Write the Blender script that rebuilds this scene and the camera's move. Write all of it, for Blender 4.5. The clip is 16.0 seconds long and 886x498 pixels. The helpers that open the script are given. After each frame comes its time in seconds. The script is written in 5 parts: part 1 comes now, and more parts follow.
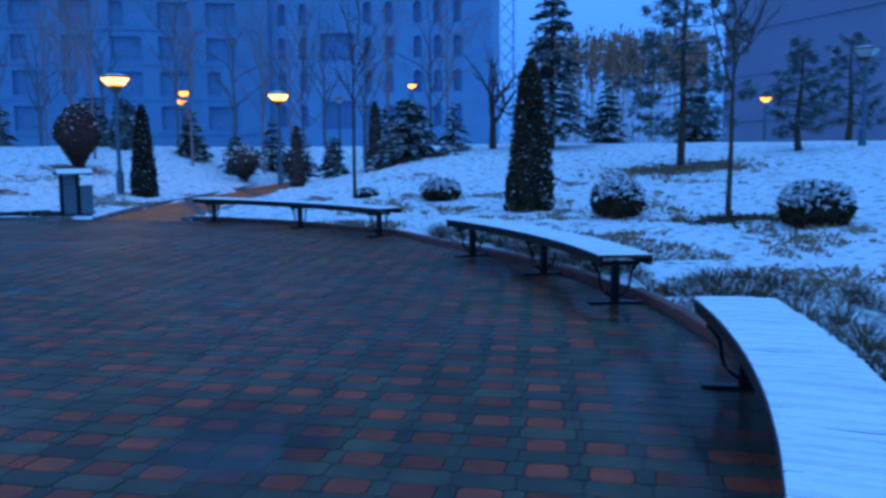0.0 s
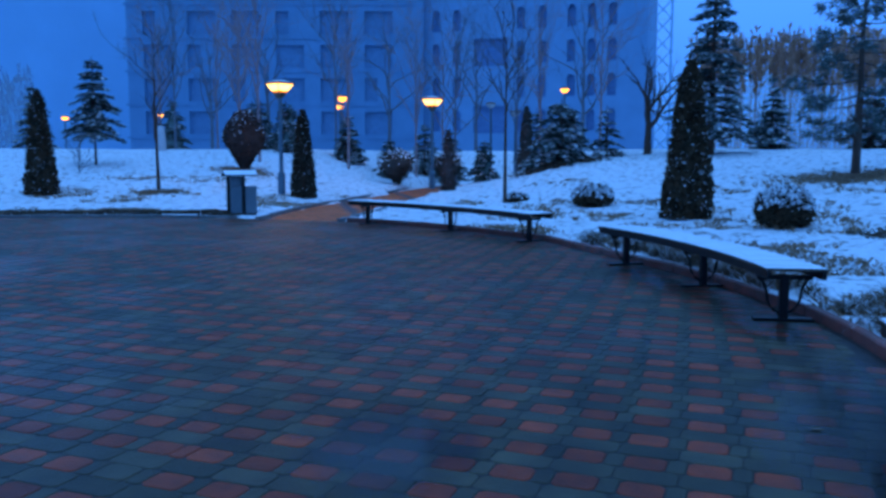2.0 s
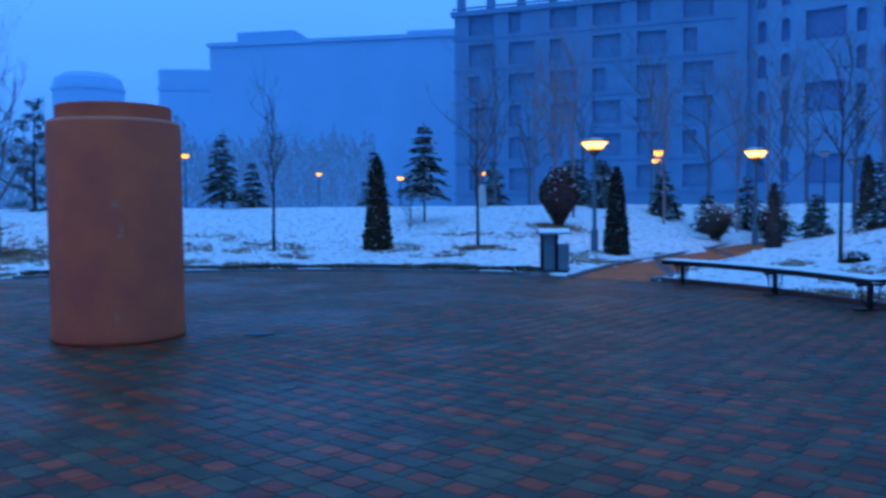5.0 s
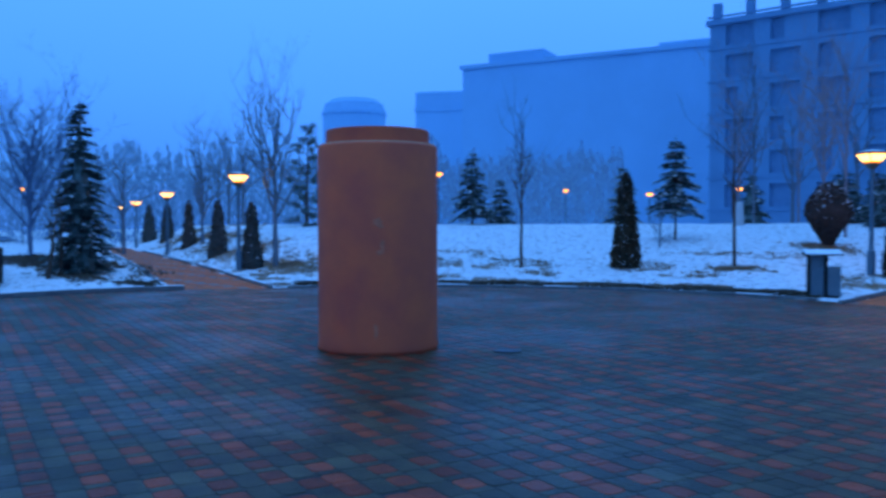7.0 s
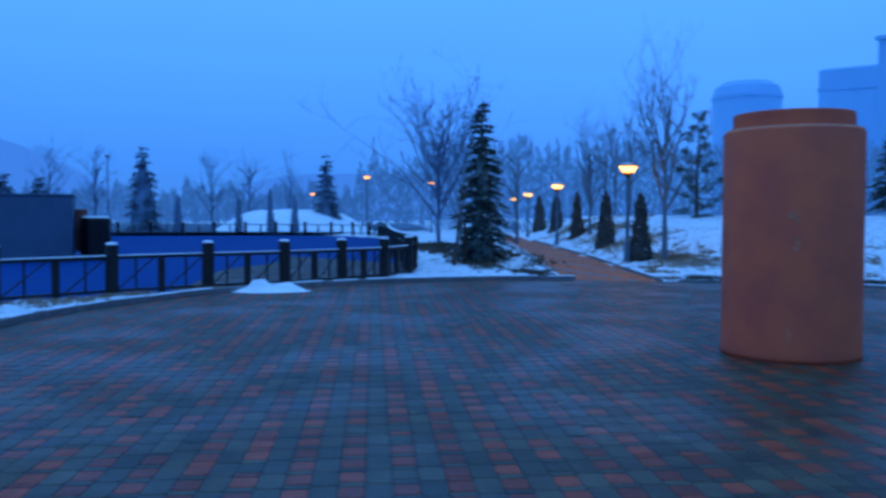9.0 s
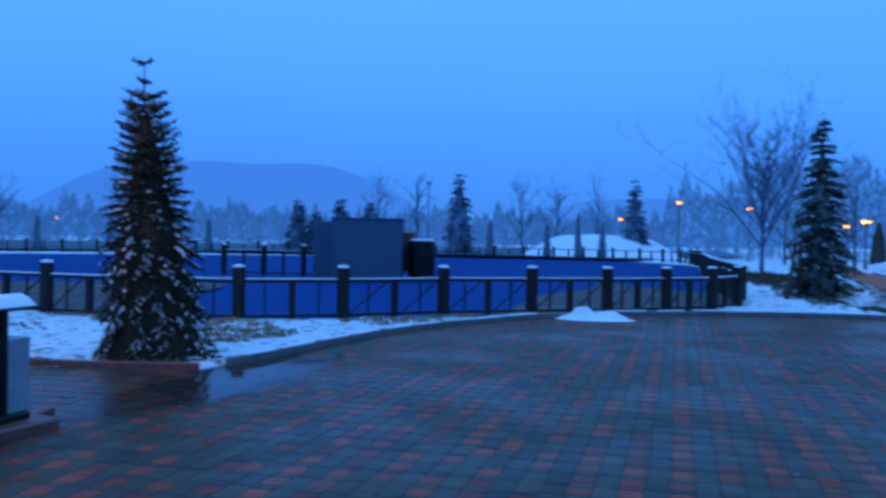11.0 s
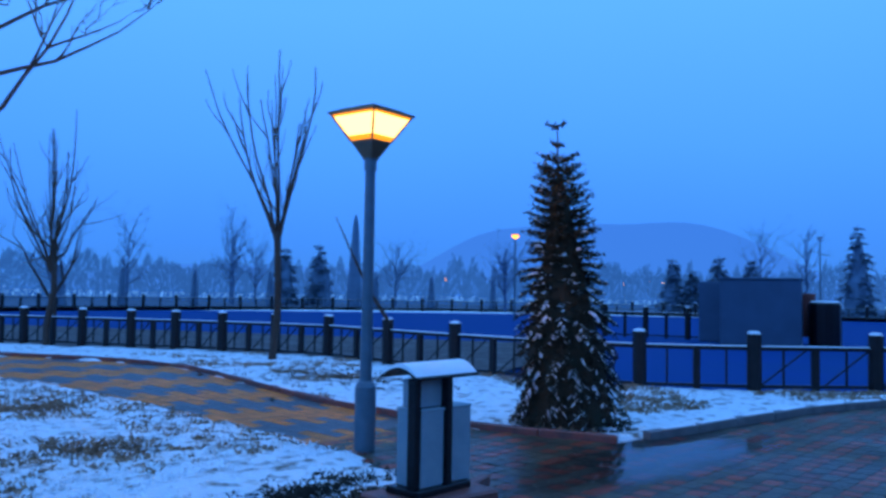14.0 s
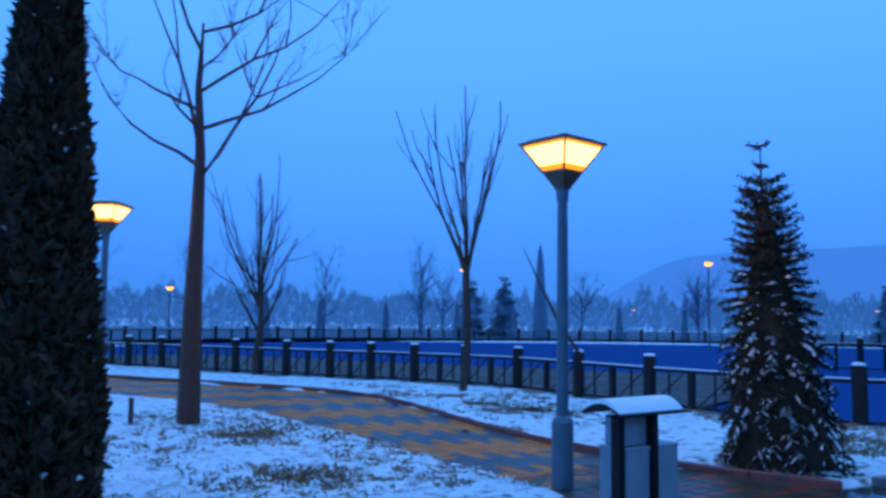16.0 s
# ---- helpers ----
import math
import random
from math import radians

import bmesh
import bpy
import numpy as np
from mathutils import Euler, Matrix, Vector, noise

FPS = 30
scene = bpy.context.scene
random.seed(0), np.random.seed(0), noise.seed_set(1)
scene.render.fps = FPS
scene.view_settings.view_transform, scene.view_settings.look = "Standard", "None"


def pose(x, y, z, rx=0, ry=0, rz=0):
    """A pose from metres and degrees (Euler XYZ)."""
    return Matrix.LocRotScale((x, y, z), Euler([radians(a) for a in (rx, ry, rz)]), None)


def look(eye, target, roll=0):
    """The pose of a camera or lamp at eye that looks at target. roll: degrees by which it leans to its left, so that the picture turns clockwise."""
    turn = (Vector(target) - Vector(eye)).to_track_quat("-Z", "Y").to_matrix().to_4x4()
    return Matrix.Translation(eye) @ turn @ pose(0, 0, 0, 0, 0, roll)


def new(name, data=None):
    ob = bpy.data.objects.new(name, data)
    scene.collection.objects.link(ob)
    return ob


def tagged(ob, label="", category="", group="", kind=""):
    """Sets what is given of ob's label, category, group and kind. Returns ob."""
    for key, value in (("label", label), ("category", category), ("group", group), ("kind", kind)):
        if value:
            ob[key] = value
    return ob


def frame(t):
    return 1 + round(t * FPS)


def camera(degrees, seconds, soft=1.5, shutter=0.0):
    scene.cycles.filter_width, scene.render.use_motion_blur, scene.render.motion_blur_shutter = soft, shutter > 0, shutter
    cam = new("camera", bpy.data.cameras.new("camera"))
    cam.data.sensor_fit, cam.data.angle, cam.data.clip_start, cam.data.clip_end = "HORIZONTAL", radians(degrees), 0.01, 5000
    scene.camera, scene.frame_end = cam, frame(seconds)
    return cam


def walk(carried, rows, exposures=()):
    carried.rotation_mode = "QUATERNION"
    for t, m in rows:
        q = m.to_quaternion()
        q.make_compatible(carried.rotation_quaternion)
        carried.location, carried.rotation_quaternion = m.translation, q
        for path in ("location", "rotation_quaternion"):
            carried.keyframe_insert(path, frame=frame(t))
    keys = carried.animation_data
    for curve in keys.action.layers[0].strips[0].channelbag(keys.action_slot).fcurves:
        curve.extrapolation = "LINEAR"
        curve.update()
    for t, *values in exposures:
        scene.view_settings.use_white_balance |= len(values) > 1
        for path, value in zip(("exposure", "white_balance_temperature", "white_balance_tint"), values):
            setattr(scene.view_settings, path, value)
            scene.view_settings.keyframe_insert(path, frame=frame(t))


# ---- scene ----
cam = camera(56.0, 16.0, soft=2.9, shutter=0.5)
PATH = [
    (0, (-0.92, -0.266, 1.354), (-1.141, 1.708, 1.119), -0.3),
    (0.5, (-0.929, -0.261, 1.343), (-1.271, 1.696, 1.115), -0.4),
    (1, (-0.937, -0.22, 1.338), (-1.357, 1.722, 1.105), 0.1),
    (1.5, (-0.952, -0.183, 1.34), (-1.439, 1.744, 1.116), 0.1),
    (2, (-0.98, -0.153, 1.347), (-1.546, 1.752, 1.124), 0.1),
    (2.5, (-0.998, -0.131, 1.356), (-1.652, 1.744, 1.122), 0.2),
    (3, (-1.017, -0.114, 1.369), (-1.788, 1.718, 1.144), 0.2),
    (3.5, (-1.021, -0.108, 1.379), (-1.903, 1.676, 1.177), 0.7),
    (3.7, (-1.016, -0.105, 1.382), (-1.942, 1.659, 1.199), 0.3),
    (6, (-0.976, -0.034, 1.508), (-2.425, 1.342, 1.434), -0.1),
    (6.5, (-1.012, -0.034, 1.506), (-2.558, 1.234, 1.435), -0.2),
    (7, (-1.064, -0.037, 1.497), (-2.695, 1.12, 1.443), -0.1),
    (7.5, (-1.124, -0.045, 1.497), (-2.855, 0.954, 1.437), -0.6),
    (8, (-1.206, -0.066, 1.501), (-3.013, 0.786, 1.415), 0.3),
    (8.5, (-1.305, -0.087, 1.515), (-3.228, 0.456, 1.429), -0.7),
    (9, (-1.402, -0.095, 1.528), (-3.374, 0.234, 1.451), 0.1),
    (9.5, (-1.497, -0.117, 1.532), (-3.491, 0.019, 1.46), -0.2),
    (10, (-1.602, -0.161, 1.537), (-3.601, -0.182, 1.476), -0.3),
    (10.2, (-1.646, -0.213, 1.538), (-3.643, -0.303, 1.481), -0.1),
    (12.3, (-2.108, -1.146, 1.591), (-3.945, -1.937, 1.633), 1.1),
    (12.5, (-2.137, -1.199, 1.592), (-3.953, -2.034, 1.642), 0.7),
    (13, (-2.15, -1.259, 1.588), (-3.904, -2.218, 1.66), 0.8),
    (13.5, (-2.162, -1.291, 1.587), (-3.84, -2.375, 1.677), 0.9),
    (14, (-2.179, -1.321, 1.59), (-3.795, -2.495, 1.695), 1.0),
    (14.5, (-2.198, -1.35, 1.599), (-3.755, -2.599, 1.718), 1.3),
    (15, (-2.201, -1.389, 1.603), (-3.693, -2.714, 1.739), 0.8),
    (15.5, (-2.205, -1.433, 1.602), (-3.609, -2.85, 1.757), 0.7),
    (16, (-2.187, -1.456, 1.604), (-3.504, -2.951, 1.776), 0.7),
]

walk(cam, [(t, look(eye, target, roll)) for t, eye, target, roll in PATH])

# ---- world and light: blue dusk under low cloud ----
world = bpy.data.worlds.new("dusk")
scene.world = world
world.use_nodes = True
wn, wl = world.node_tree.nodes, world.node_tree.links
wn.clear()
w_out, w_bg = wn.new("ShaderNodeOutputWorld"), wn.new("ShaderNodeBackground")
w_co, w_sep, w_ramp = wn.new("ShaderNodeTexCoord"), wn.new("ShaderNodeSeparateXYZ"), wn.new("ShaderNodeValToRGB")
w_no, w_add, w_mul = wn.new("ShaderNodeTexNoise"), wn.new("ShaderNodeMath"), wn.new("ShaderNodeMath")
wl.new(w_co.outputs["Generated"], w_sep.inputs[0])
wl.new(w_co.outputs["Generated"], w_no.inputs["Vector"])
w_no.inputs["Scale"].default_value, w_no.inputs["Detail"].default_value = 1.6, 3.0
w_mul.operation, w_add.operation = "MULTIPLY_ADD", "ADD"
w_mul.inputs[1].default_value, w_mul.inputs[2].default_value = 0.10, -0.05
wl.new(w_no.outputs["Fac"], w_mul.inputs[0])
wl.new(w_sep.outputs["Z"], w_add.inputs[0])
wl.new(w_mul.outputs[0], w_add.inputs[1])
wl.new(w_add.outputs[0], w_ramp.inputs[0])
ramp = w_ramp.color_ramp
ramp.elements[0].position, ramp.elements[0].color = 0.0, (0.050, 0.224, 0.75, 1)
ramp.elements[1].position, ramp.elements[1].color = 1.0, (0.115, 0.445, 1.26, 1)
for pos, col in ((0.05, (0.052, 0.255, 0.88, 1)), (0.16, (0.074, 0.335, 1.17, 1)), (0.32, (0.103, 0.415, 1.25, 1))):
    ramp.elements.new(pos).color = col
wl.new(w_ramp.outputs[0], w_bg.inputs[0])
w_bg.inputs[1].default_value = 1.14
wl.new(w_bg.outputs[0], w_out.inputs[0])

sun = new("sun", bpy.data.lights.new("sun", "SUN"))
sun.data.energy, sun.data.angle, sun.data.color = 0.5, radians(60), (0.22, 0.5, 1.06)
sun.matrix_world = look((0, 0, 60), (-6, 14, 0))


# ---- materials ----
def mat(name, col, rough=0.8, vary=0.25, scale=6.0, bump=0.2, metal=0.0, col2=None, fine=60.0, thresh=None, per=None, spec=0.5, rough2=None):
    """Two noises mix col and col2; fine noise gives the relief. per: 'object' or 'island' varies the tone piece by piece."""
    m = bpy.data.materials.new(name)
    m.use_nodes = True
    n, l = m.node_tree.nodes, m.node_tree.links
    b = n["Principled BSDF"]
    b.inputs["Metallic"].default_value, b.inputs["Roughness"].default_value = metal, rough
    b.inputs["Specular IOR Level"].default_value = spec
    n1, n2 = n.new("ShaderNodeTexNoise"), n.new("ShaderNodeTexNoise")
    n1.inputs["Scale"].default_value, n1.inputs["Detail"].default_value = scale, 5
    n2.inputs["Scale"].default_value, n2.inputs["Detail"].default_value = fine, 3
    geo = n.new("ShaderNodeNewGeometry")
    for t in (n1, n2):
        l.new(geo.outputs["Position"], t.inputs["Vector"])
    mr = n.new("ShaderNodeMapRange")
    lo, hi = thresh or (0.3, 0.7)
    mr.inputs[1].default_value, mr.inputs[2].default_value = lo, hi
    l.new(n1.outputs["Fac"], mr.inputs[0])
    mix = n.new("ShaderNodeMix")
    mix.data_type = "RGBA"
    second = col2 or tuple(c * (1 - vary) for c in col)
    mix.inputs[6].default_value, mix.inputs[7].default_value = (*col, 1), (*second, 1)
    l.new(mr.outputs[0], mix.inputs[0])
    hsv = n.new("ShaderNodeHueSaturation")
    l.new(mix.outputs[2], hsv.inputs["Color"])
    ma = n.new("ShaderNodeMath")
    ma.operation = "MULTIPLY_ADD"
    ma.inputs[1].default_value, ma.inputs[2].default_value = vary * 1.2, 1 - vary * 0.6
    if per == "object":
        oi = n.new("ShaderNodeObjectInfo")
        l.new(oi.outputs["Random"], ma.inputs[0])
    elif per == "island":
        l.new(geo.outputs["Random Per Island"], ma.inputs[0])
    else:
        l.new(n2.outputs["Fac"], ma.inputs[0])
    l.new(ma.outputs[0], hsv.inputs["Value"])
    l.new(hsv.outputs[0], b.inputs["Base Color"])
    if rough2 is not None:
        rr = n.new("ShaderNodeMapRange")
        n3 = n.new("ShaderNodeTexNoise")
        n3.inputs["Scale"].default_value, n3.inputs["Detail"].default_value = 0.45, 4
        l.new(geo.outputs["Position"], n3.inputs["Vector"])
        rr.inputs[1].default_value, rr.inputs[2].default_value = 0.45, 0.60
        rr.inputs[3].default_value, rr.inputs[4].default_value = rough, rough2
        l.new(n3.outputs["Fac"], rr.inputs[0])
        l.new(rr.outputs[0], b.inputs["Roughness"])
    if bump:
        bu = n.new("ShaderNodeBump")
        bu.inputs["Strength"].default_value, bu.inputs["Distance"].default_value = bump, 0.02
        l.new(n2.outputs["Fac"], bu.inputs["Height"])
        l.new(bu.outputs[0], b.inputs["Normal"])
    return m


def glow(name, col, strength):
    m = bpy.data.materials.new(name)
    m.use_nodes = True
    b = m.node_tree.nodes["Principled BSDF"]
    b.inputs["Base Color"].default_value = (*col, 1)
    b.inputs["Emission Color"].default_value, b.inputs["Emission Strength"].default_value = (*col, 1), strength
    b.inputs["Base Color"].default_value, b.inputs["Specular IOR Level"].default_value = (0, 0, 0, 1), 0.0
    return m


SNOW = mat("snow", (0.86, 0.87, 0.88), 0.75, 0.10, 3.0, 0.5, fine=25)
SNOW_GRASS = mat("snowy_grass", (0.84, 0.85, 0.86), 0.85, 0.16, 6.0, 1.0, col2=(0.22, 0.17, 0.13), fine=16, thresh=(0.53, 0.70))
for nd in SNOW_GRASS.node_tree.nodes:
    if nd.type == "BUMP":
        nd.inputs["Distance"].default_value = 0.09
SOIL = mat("bed_soil", (0.07, 0.05, 0.035), 0.9, 0.4, 5.0, 0.8)
STRAW = mat("dry_grass", (0.46, 0.28, 0.17), 0.9, 0.5, 1.0, 0.0, per="island", col2=(0.26, 0.15, 0.09))
LEAF_DARK = mat("dark_groundcover", (0.11, 0.065, 0.05), 0.7, 0.7, 2.0, 0.0, per="island", col2=(0.12, 0.08, 0.04))
PAVER_RED = mat("wet_red_paver", (0.36, 0.052, 0.018), 0.50, 0.65, 9.0, 0.25, per="object", fine=120, rough2=0.28, col2=(0.20, 0.036, 0.018), spec=0.17)
PAVER_GREY = mat("wet_grey_paver", (0.046, 0.036, 0.024), 0.50, 0.5, 3.0, 0.25, per="object", fine=120, rough2=0.28, col2=(0.096, 0.073, 0.039), spec=0.17)
PAVER_RED_F = mat("wet_red_paver_field", (0.36, 0.052, 0.018), 0.50, 0.65, 9.0, 0.25, per="island", fine=120, rough2=0.28, col2=(0.20, 0.036, 0.018), spec=0.17)
PAVER_GREY_F = mat("wet_grey_paver_field", (0.046, 0.036, 0.024), 0.50, 0.5, 3.0, 0.25, per="island", fine=120, rough2=0.28, col2=(0.096, 0.073, 0.039), spec=0.17)
JOINT = mat("wet_joint_sand", (0.040, 0.030, 0.025), 0.5, 0.3, 20, 0.3, rough2=0.35, spec=0.17)
PATH_RED = mat("red_path_paver", (0.80, 0.17, 0.06), 0.65, 0.4, 5.0, 0.2, per="island", fine=90, spec=0.15)
PATH_YELLOW = mat("yellow_path_paver", (0.90, 0.215, 0.025), 0.5, 0.3, 5.0, 0.2, per="island", fine=90, spec=0.15)
PATH_GREY = mat("grey_path_paver", (0.10, 0.09, 0.085), 0.35, 0.3, 5.0, 0.2, per="island", fine=90, spec=0.15)
KERB_RED = mat("red_concrete_kerb", (0.32, 0.075, 0.05), 0.5, 0.4, 6.0, 0.3, col2=(0.12, 0.06, 0.05))
KERB_GREY = mat("grey_concrete_kerb", (0.12, 0.11, 0.11), 0.5, 0.4, 6.0, 0.3, col2=(0.2, 0.19, 0.18))
IRON = mat("dark_iron", (0.02, 0.02, 0.022), 0.35, 0.4, 20, 0.15, metal=0.6)
BENCH_WOOD = mat("dark_bench_slat", (0.05, 0.035, 0.025), 0.5, 0.4, 12, 0.2)
STUCCO = mat("terracotta_render", (0.76, 0.12, 0.038), 0.85, 0.22, 2.2, 0.25, col2=(0.58, 0.085, 0.042), fine=70)
PLASTER_RIM = mat("pale_plinth_edge", (0.70, 0.24, 0.12), 0.8, 0.3, 8, 0.3)
SCUFF = mat("pale_scuff", (0.74, 0.19, 0.095), 0.9, 0.3, 9, 0.1)
POLE = mat("painted_steel_pole", (0.10, 0.16, 0.20), 0.4, 0.2, 10, 0.05, metal=0.3)
HOOD = mat("lamp_hood", (0.17, 0.10, 0.06), 0.5, 0.2, 10, 0.05, metal=0.3)
GLASS_LIT = glow("lit_lamp_glass", (1.0, 0.60, 0.20), 3.6)
GLASS_RIM = glow("orange_lamp_glass", (1.0, 0.30, 0.02), 1.7)
GLASS_OFF = mat("unlit_lamp_glass", (0.5, 0.52, 0.52), 0.2, 0.1, 8, 0.0)
BULB = glow("far_lamp_glow", (1.0, 0.36, 0.05), 4.0)
BIN_PAINT = mat("grey_blue_bin_sheet", (0.24, 0.31, 0.34), 0.5, 0.3, 5, 0.08, col2=(0.31, 0.37, 0.39), metal=0.1)
BIN_DARK = mat("dull_grey_bin_sheet", (0.10, 0.15, 0.18), 0.5, 0.3, 5, 0.08, col2=(0.15, 0.19, 0.21), metal=0.1)
FENCE = mat("dark_fence_paint", (0.018, 0.014, 0.014), 0.55, 0.4, 9, 0.2, spec=0.3)
POOL_BLUE = mat("blue_pool_paint", (0.0, 0.046, 0.19), 0.8, 0.15, 0.4, 0.02, col2=(0.0, 0.05, 0.17), fine=8, spec=0.05)
# Mist is mixed into these wall and window colours as a blue tint.
CONCRETE = mat("hazed_concrete", (0.175, 0.34, 0.51), 0.85, 0.12, 0.6, 0.3, fine=12)
CONCRETE_DARK = mat("hazed_block_masonry", (0.135, 0.285, 0.44), 0.85, 0.15, 0.5, 0.3, fine=9)
HAZED_WALL = mat("hazed_far_wall", (0.27, 0.51, 0.72), 0.85, 0.08, 0.2, 0.05, fine=5)
RED_WALL = mat("hazed_brickwork", (0.27, 0.25, 0.33), 0.85, 0.1, 0.5, 0.2, fine=8)
HAZED_VOID = mat("hazed_opening", (0.11, 0.22, 0.40), 0.6, 0.2, 3, 0.0)
HAZED_ROOM = mat("hazed_room", (0.122, 0.255, 0.41), 0.7, 0.2, 3, 0.0)
BARK = mat("wet_bark", (0.085, 0.04, 0.022), 0.7, 0.4, 14, 0.5, fine=60)
# Lamp glow on the trunk is put into this red bark colour.
LAMPLIT_BARK = mat("lamp_reddened_wet_bark", (0.10, 0.020, 0.007), 0.65, 0.45, 10, 0.6, col2=(0.09, 0.035, 0.02), fine=50)
BARK_PINK = mat("pinkish_young_bark", (0.34, 0.22, 0.22), 0.85, 0.25, 8, 0.2)
# Pale for frost, and for the mist in front of farther trees.
BARK_PALE = mat("frost_haze_bark", (0.15, 0.165, 0.19), 0.8, 0.3, 10, 0.3)
THUJA = mat("dark_thuja_scale", (0.034, 0.029, 0.018), 0.7, 0.5, 6, 0.0, per="island", col2=(0.10, 0.055, 0.03), spec=0.1)
# Thuja colour browned to include the nearby lamp's glow.
LAMPLIT_THUJA = mat("lamp_browned_thuja_scale", (0.075, 0.045, 0.028), 0.75, 0.5, 6, 0.0, per="island", col2=(0.04, 0.03, 0.02), spec=0.1)
# Haze over the farther thujas is mixed into this paler leaf colour.
THUJA_FAR = mat("hazed_thuja_scale", (0.060, 0.060, 0.055), 0.8, 0.4, 6, 0.0, per="island", col2=(0.09, 0.06, 0.045), spec=0.1)
BROWN_LEAF = mat("withered_brown_foliage", (0.11, 0.065, 0.05), 0.85, 0.5, 6, 0.0, per="island", col2=(0.09, 0.06, 0.055), spec=0.1)
# Needle green lightened and blued to include the fog over it.
NEEDLE = mat("fog_paled_needle", (0.13, 0.19, 0.185), 0.75, 0.5, 5, 0.0, per="island", col2=(0.05, 0.06, 0.045), spec=0.15)
FIR_NEEDLE = mat("dark_fir_needle", (0.035, 0.035, 0.022), 0.7, 0.5, 5, 0.0, per="island", col2=(0.06, 0.035, 0.02), spec=0.1)
# Far needles and twigs carry the haze as a blue-grey base colour.
FAR_NEEDLE = mat("hazed_conifer_needle", (0.15, 0.22, 0.29), 0.85, 0.2, 1.5, 0.0, per="island")
FAR_TWIG = mat("hazed_far_twig", (0.11, 0.17, 0.26), 0.9, 0.2, 2, 0.0)
REED = mat("dry_reed_plume", (0.55, 0.27, 0.17), 0.9, 0.3, 3, 0.0, per="island")
ROCK = mat("pale_stone", (0.55, 0.55, 0.55), 0.8, 0.2, 5, 0.3)
# Woods and hills emit a dull blue in place of haze.
WOODS_HAZE = glow("mist_glow_woods", (0.025, 0.115, 0.40), 1.0)
HILL = glow("mist_glow_hill", (0.047, 0.208, 0.76), 1.0)
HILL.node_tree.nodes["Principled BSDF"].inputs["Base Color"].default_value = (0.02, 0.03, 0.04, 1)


def water_film(name="puddle_water", depth=0.62, gloss=0.05):
    """Thin water: a clear film whose edge thins out softly over the pavers."""
    m = bpy.data.materials.new(name)
    m.use_nodes = True
    n, l = m.node_tree.nodes, m.node_tree.links
    b, out = n["Principled BSDF"], n["Material Output"]
    b.inputs["Base Color"].default_value, b.inputs["Roughness"].default_value = (0.03, 0.022, 0.02, 1), gloss
    co, ln, no, ad, mr, tr, mx = (n.new(k) for k in ("ShaderNodeTexCoord", "ShaderNodeVectorMath", "ShaderNodeTexNoise", "ShaderNodeMath", "ShaderNodeMapRange", "ShaderNodeBsdfTransparent", "ShaderNodeMixShader"))
    ln.operation, ad.operation = "LENGTH", "ADD"
    no.inputs["Scale"].default_value, no.inputs["Detail"].default_value = 3.0, 4
    l.new(co.outputs["Object"], ln.inputs[0])
    l.new(co.outputs["Object"], no.inputs["Vector"])
    l.new(ln.outputs["Value"], ad.inputs[0])
    l.new(no.outputs["Fac"], ad.inputs[1])
    mr.inputs[1].default_value, mr.inputs[2].default_value, mr.inputs[3].default_value, mr.inputs[4].default_value = 0.9, 1.45, depth, 0.0
    l.new(ad.outputs[0], mr.inputs[0])
    l.new(mr.outputs[0], mx.inputs[0])
    l.new(tr.outputs[0], mx.inputs[1])
    l.new(b.outputs[0], mx.inputs[2])
    l.new(mx.outputs[0], out.inputs["Surface"])
    return m


WATER = water_film()
DAMP = water_film("damp_film", 0.42, 0.12)
RUST = mat("rust_red_paint", (0.30, 0.07, 0.05), 0.6, 0.3, 5, 0.1)
# Sheet colour pushed towards blue for the haze across the pool.
METAL_DARK = mat("hazed_dark_sheet", (0.045, 0.10, 0.16), 0.6, 0.2, 1.5, 0.1)


# ---- mesh helpers ----
def mesh_ob(name, verts, faces, material, parent=None, label="", smooth=False):
    me = bpy.data.meshes.new(name)
    me.from_pydata([tuple(v) for v in verts], [], faces)
    for m in (material if isinstance(material, (list, tuple)) else [material]):
        me.materials.append(m)
    if smooth:
        me.polygons.foreach_set("use_smooth", [True] * len(me.polygons))
    me.update()
    ob = new(name, me)
    ob.parent = parent
    if label:
        tagged(ob, label)
    return ob


def part(name, bm, material, parent, label="", smooth=False):
    me = bpy.data.meshes.new(name)
    bm.to_mesh(me)
    bm.free()
    me.materials.append(material)
    if smooth:
        me.polygons.foreach_set("use_smooth", [True] * len(me.polygons))
    ob = new(name, me)
    ob.parent = parent
    if label:
        tagged(ob, label)
    return ob


def thing(name, m, label, category, group="", kind=""):
    ob = new(name)
    ob.matrix_world = m
    ob.empty_display_size = 0.2
    return tagged(ob, label, category, group, kind)


def box(bm, x0, y0, z0, x1, y1, z1, bevel=0.0, m=None):
    g = bmesh.ops.create_cube(bm, size=1.0)
    vs = g["verts"]
    bmesh.ops.scale(bm, verts=vs, vec=(x1 - x0, y1 - y0, z1 - z0))
    bmesh.ops.translate(bm, verts=vs, vec=((x0 + x1) / 2, (y0 + y1) / 2, (z0 + z1) / 2))
    if m is not None:
        bmesh.ops.transform(bm, matrix=m, verts=vs)
    if bevel:
        es = list({e for v in vs for e in v.link_edges})
        bmesh.ops.bevel(bm, geom=es, offset=bevel, segments=1, affect="EDGES", profile=0.5)
    return bm


def box_bm(*a, **k):
    return box(bmesh.new(), *a, **k)


def lathe(profile, segs=24):
    """Surface of revolution round z from (radius, height) pairs."""
    bm = bmesh.new()
    rings = []
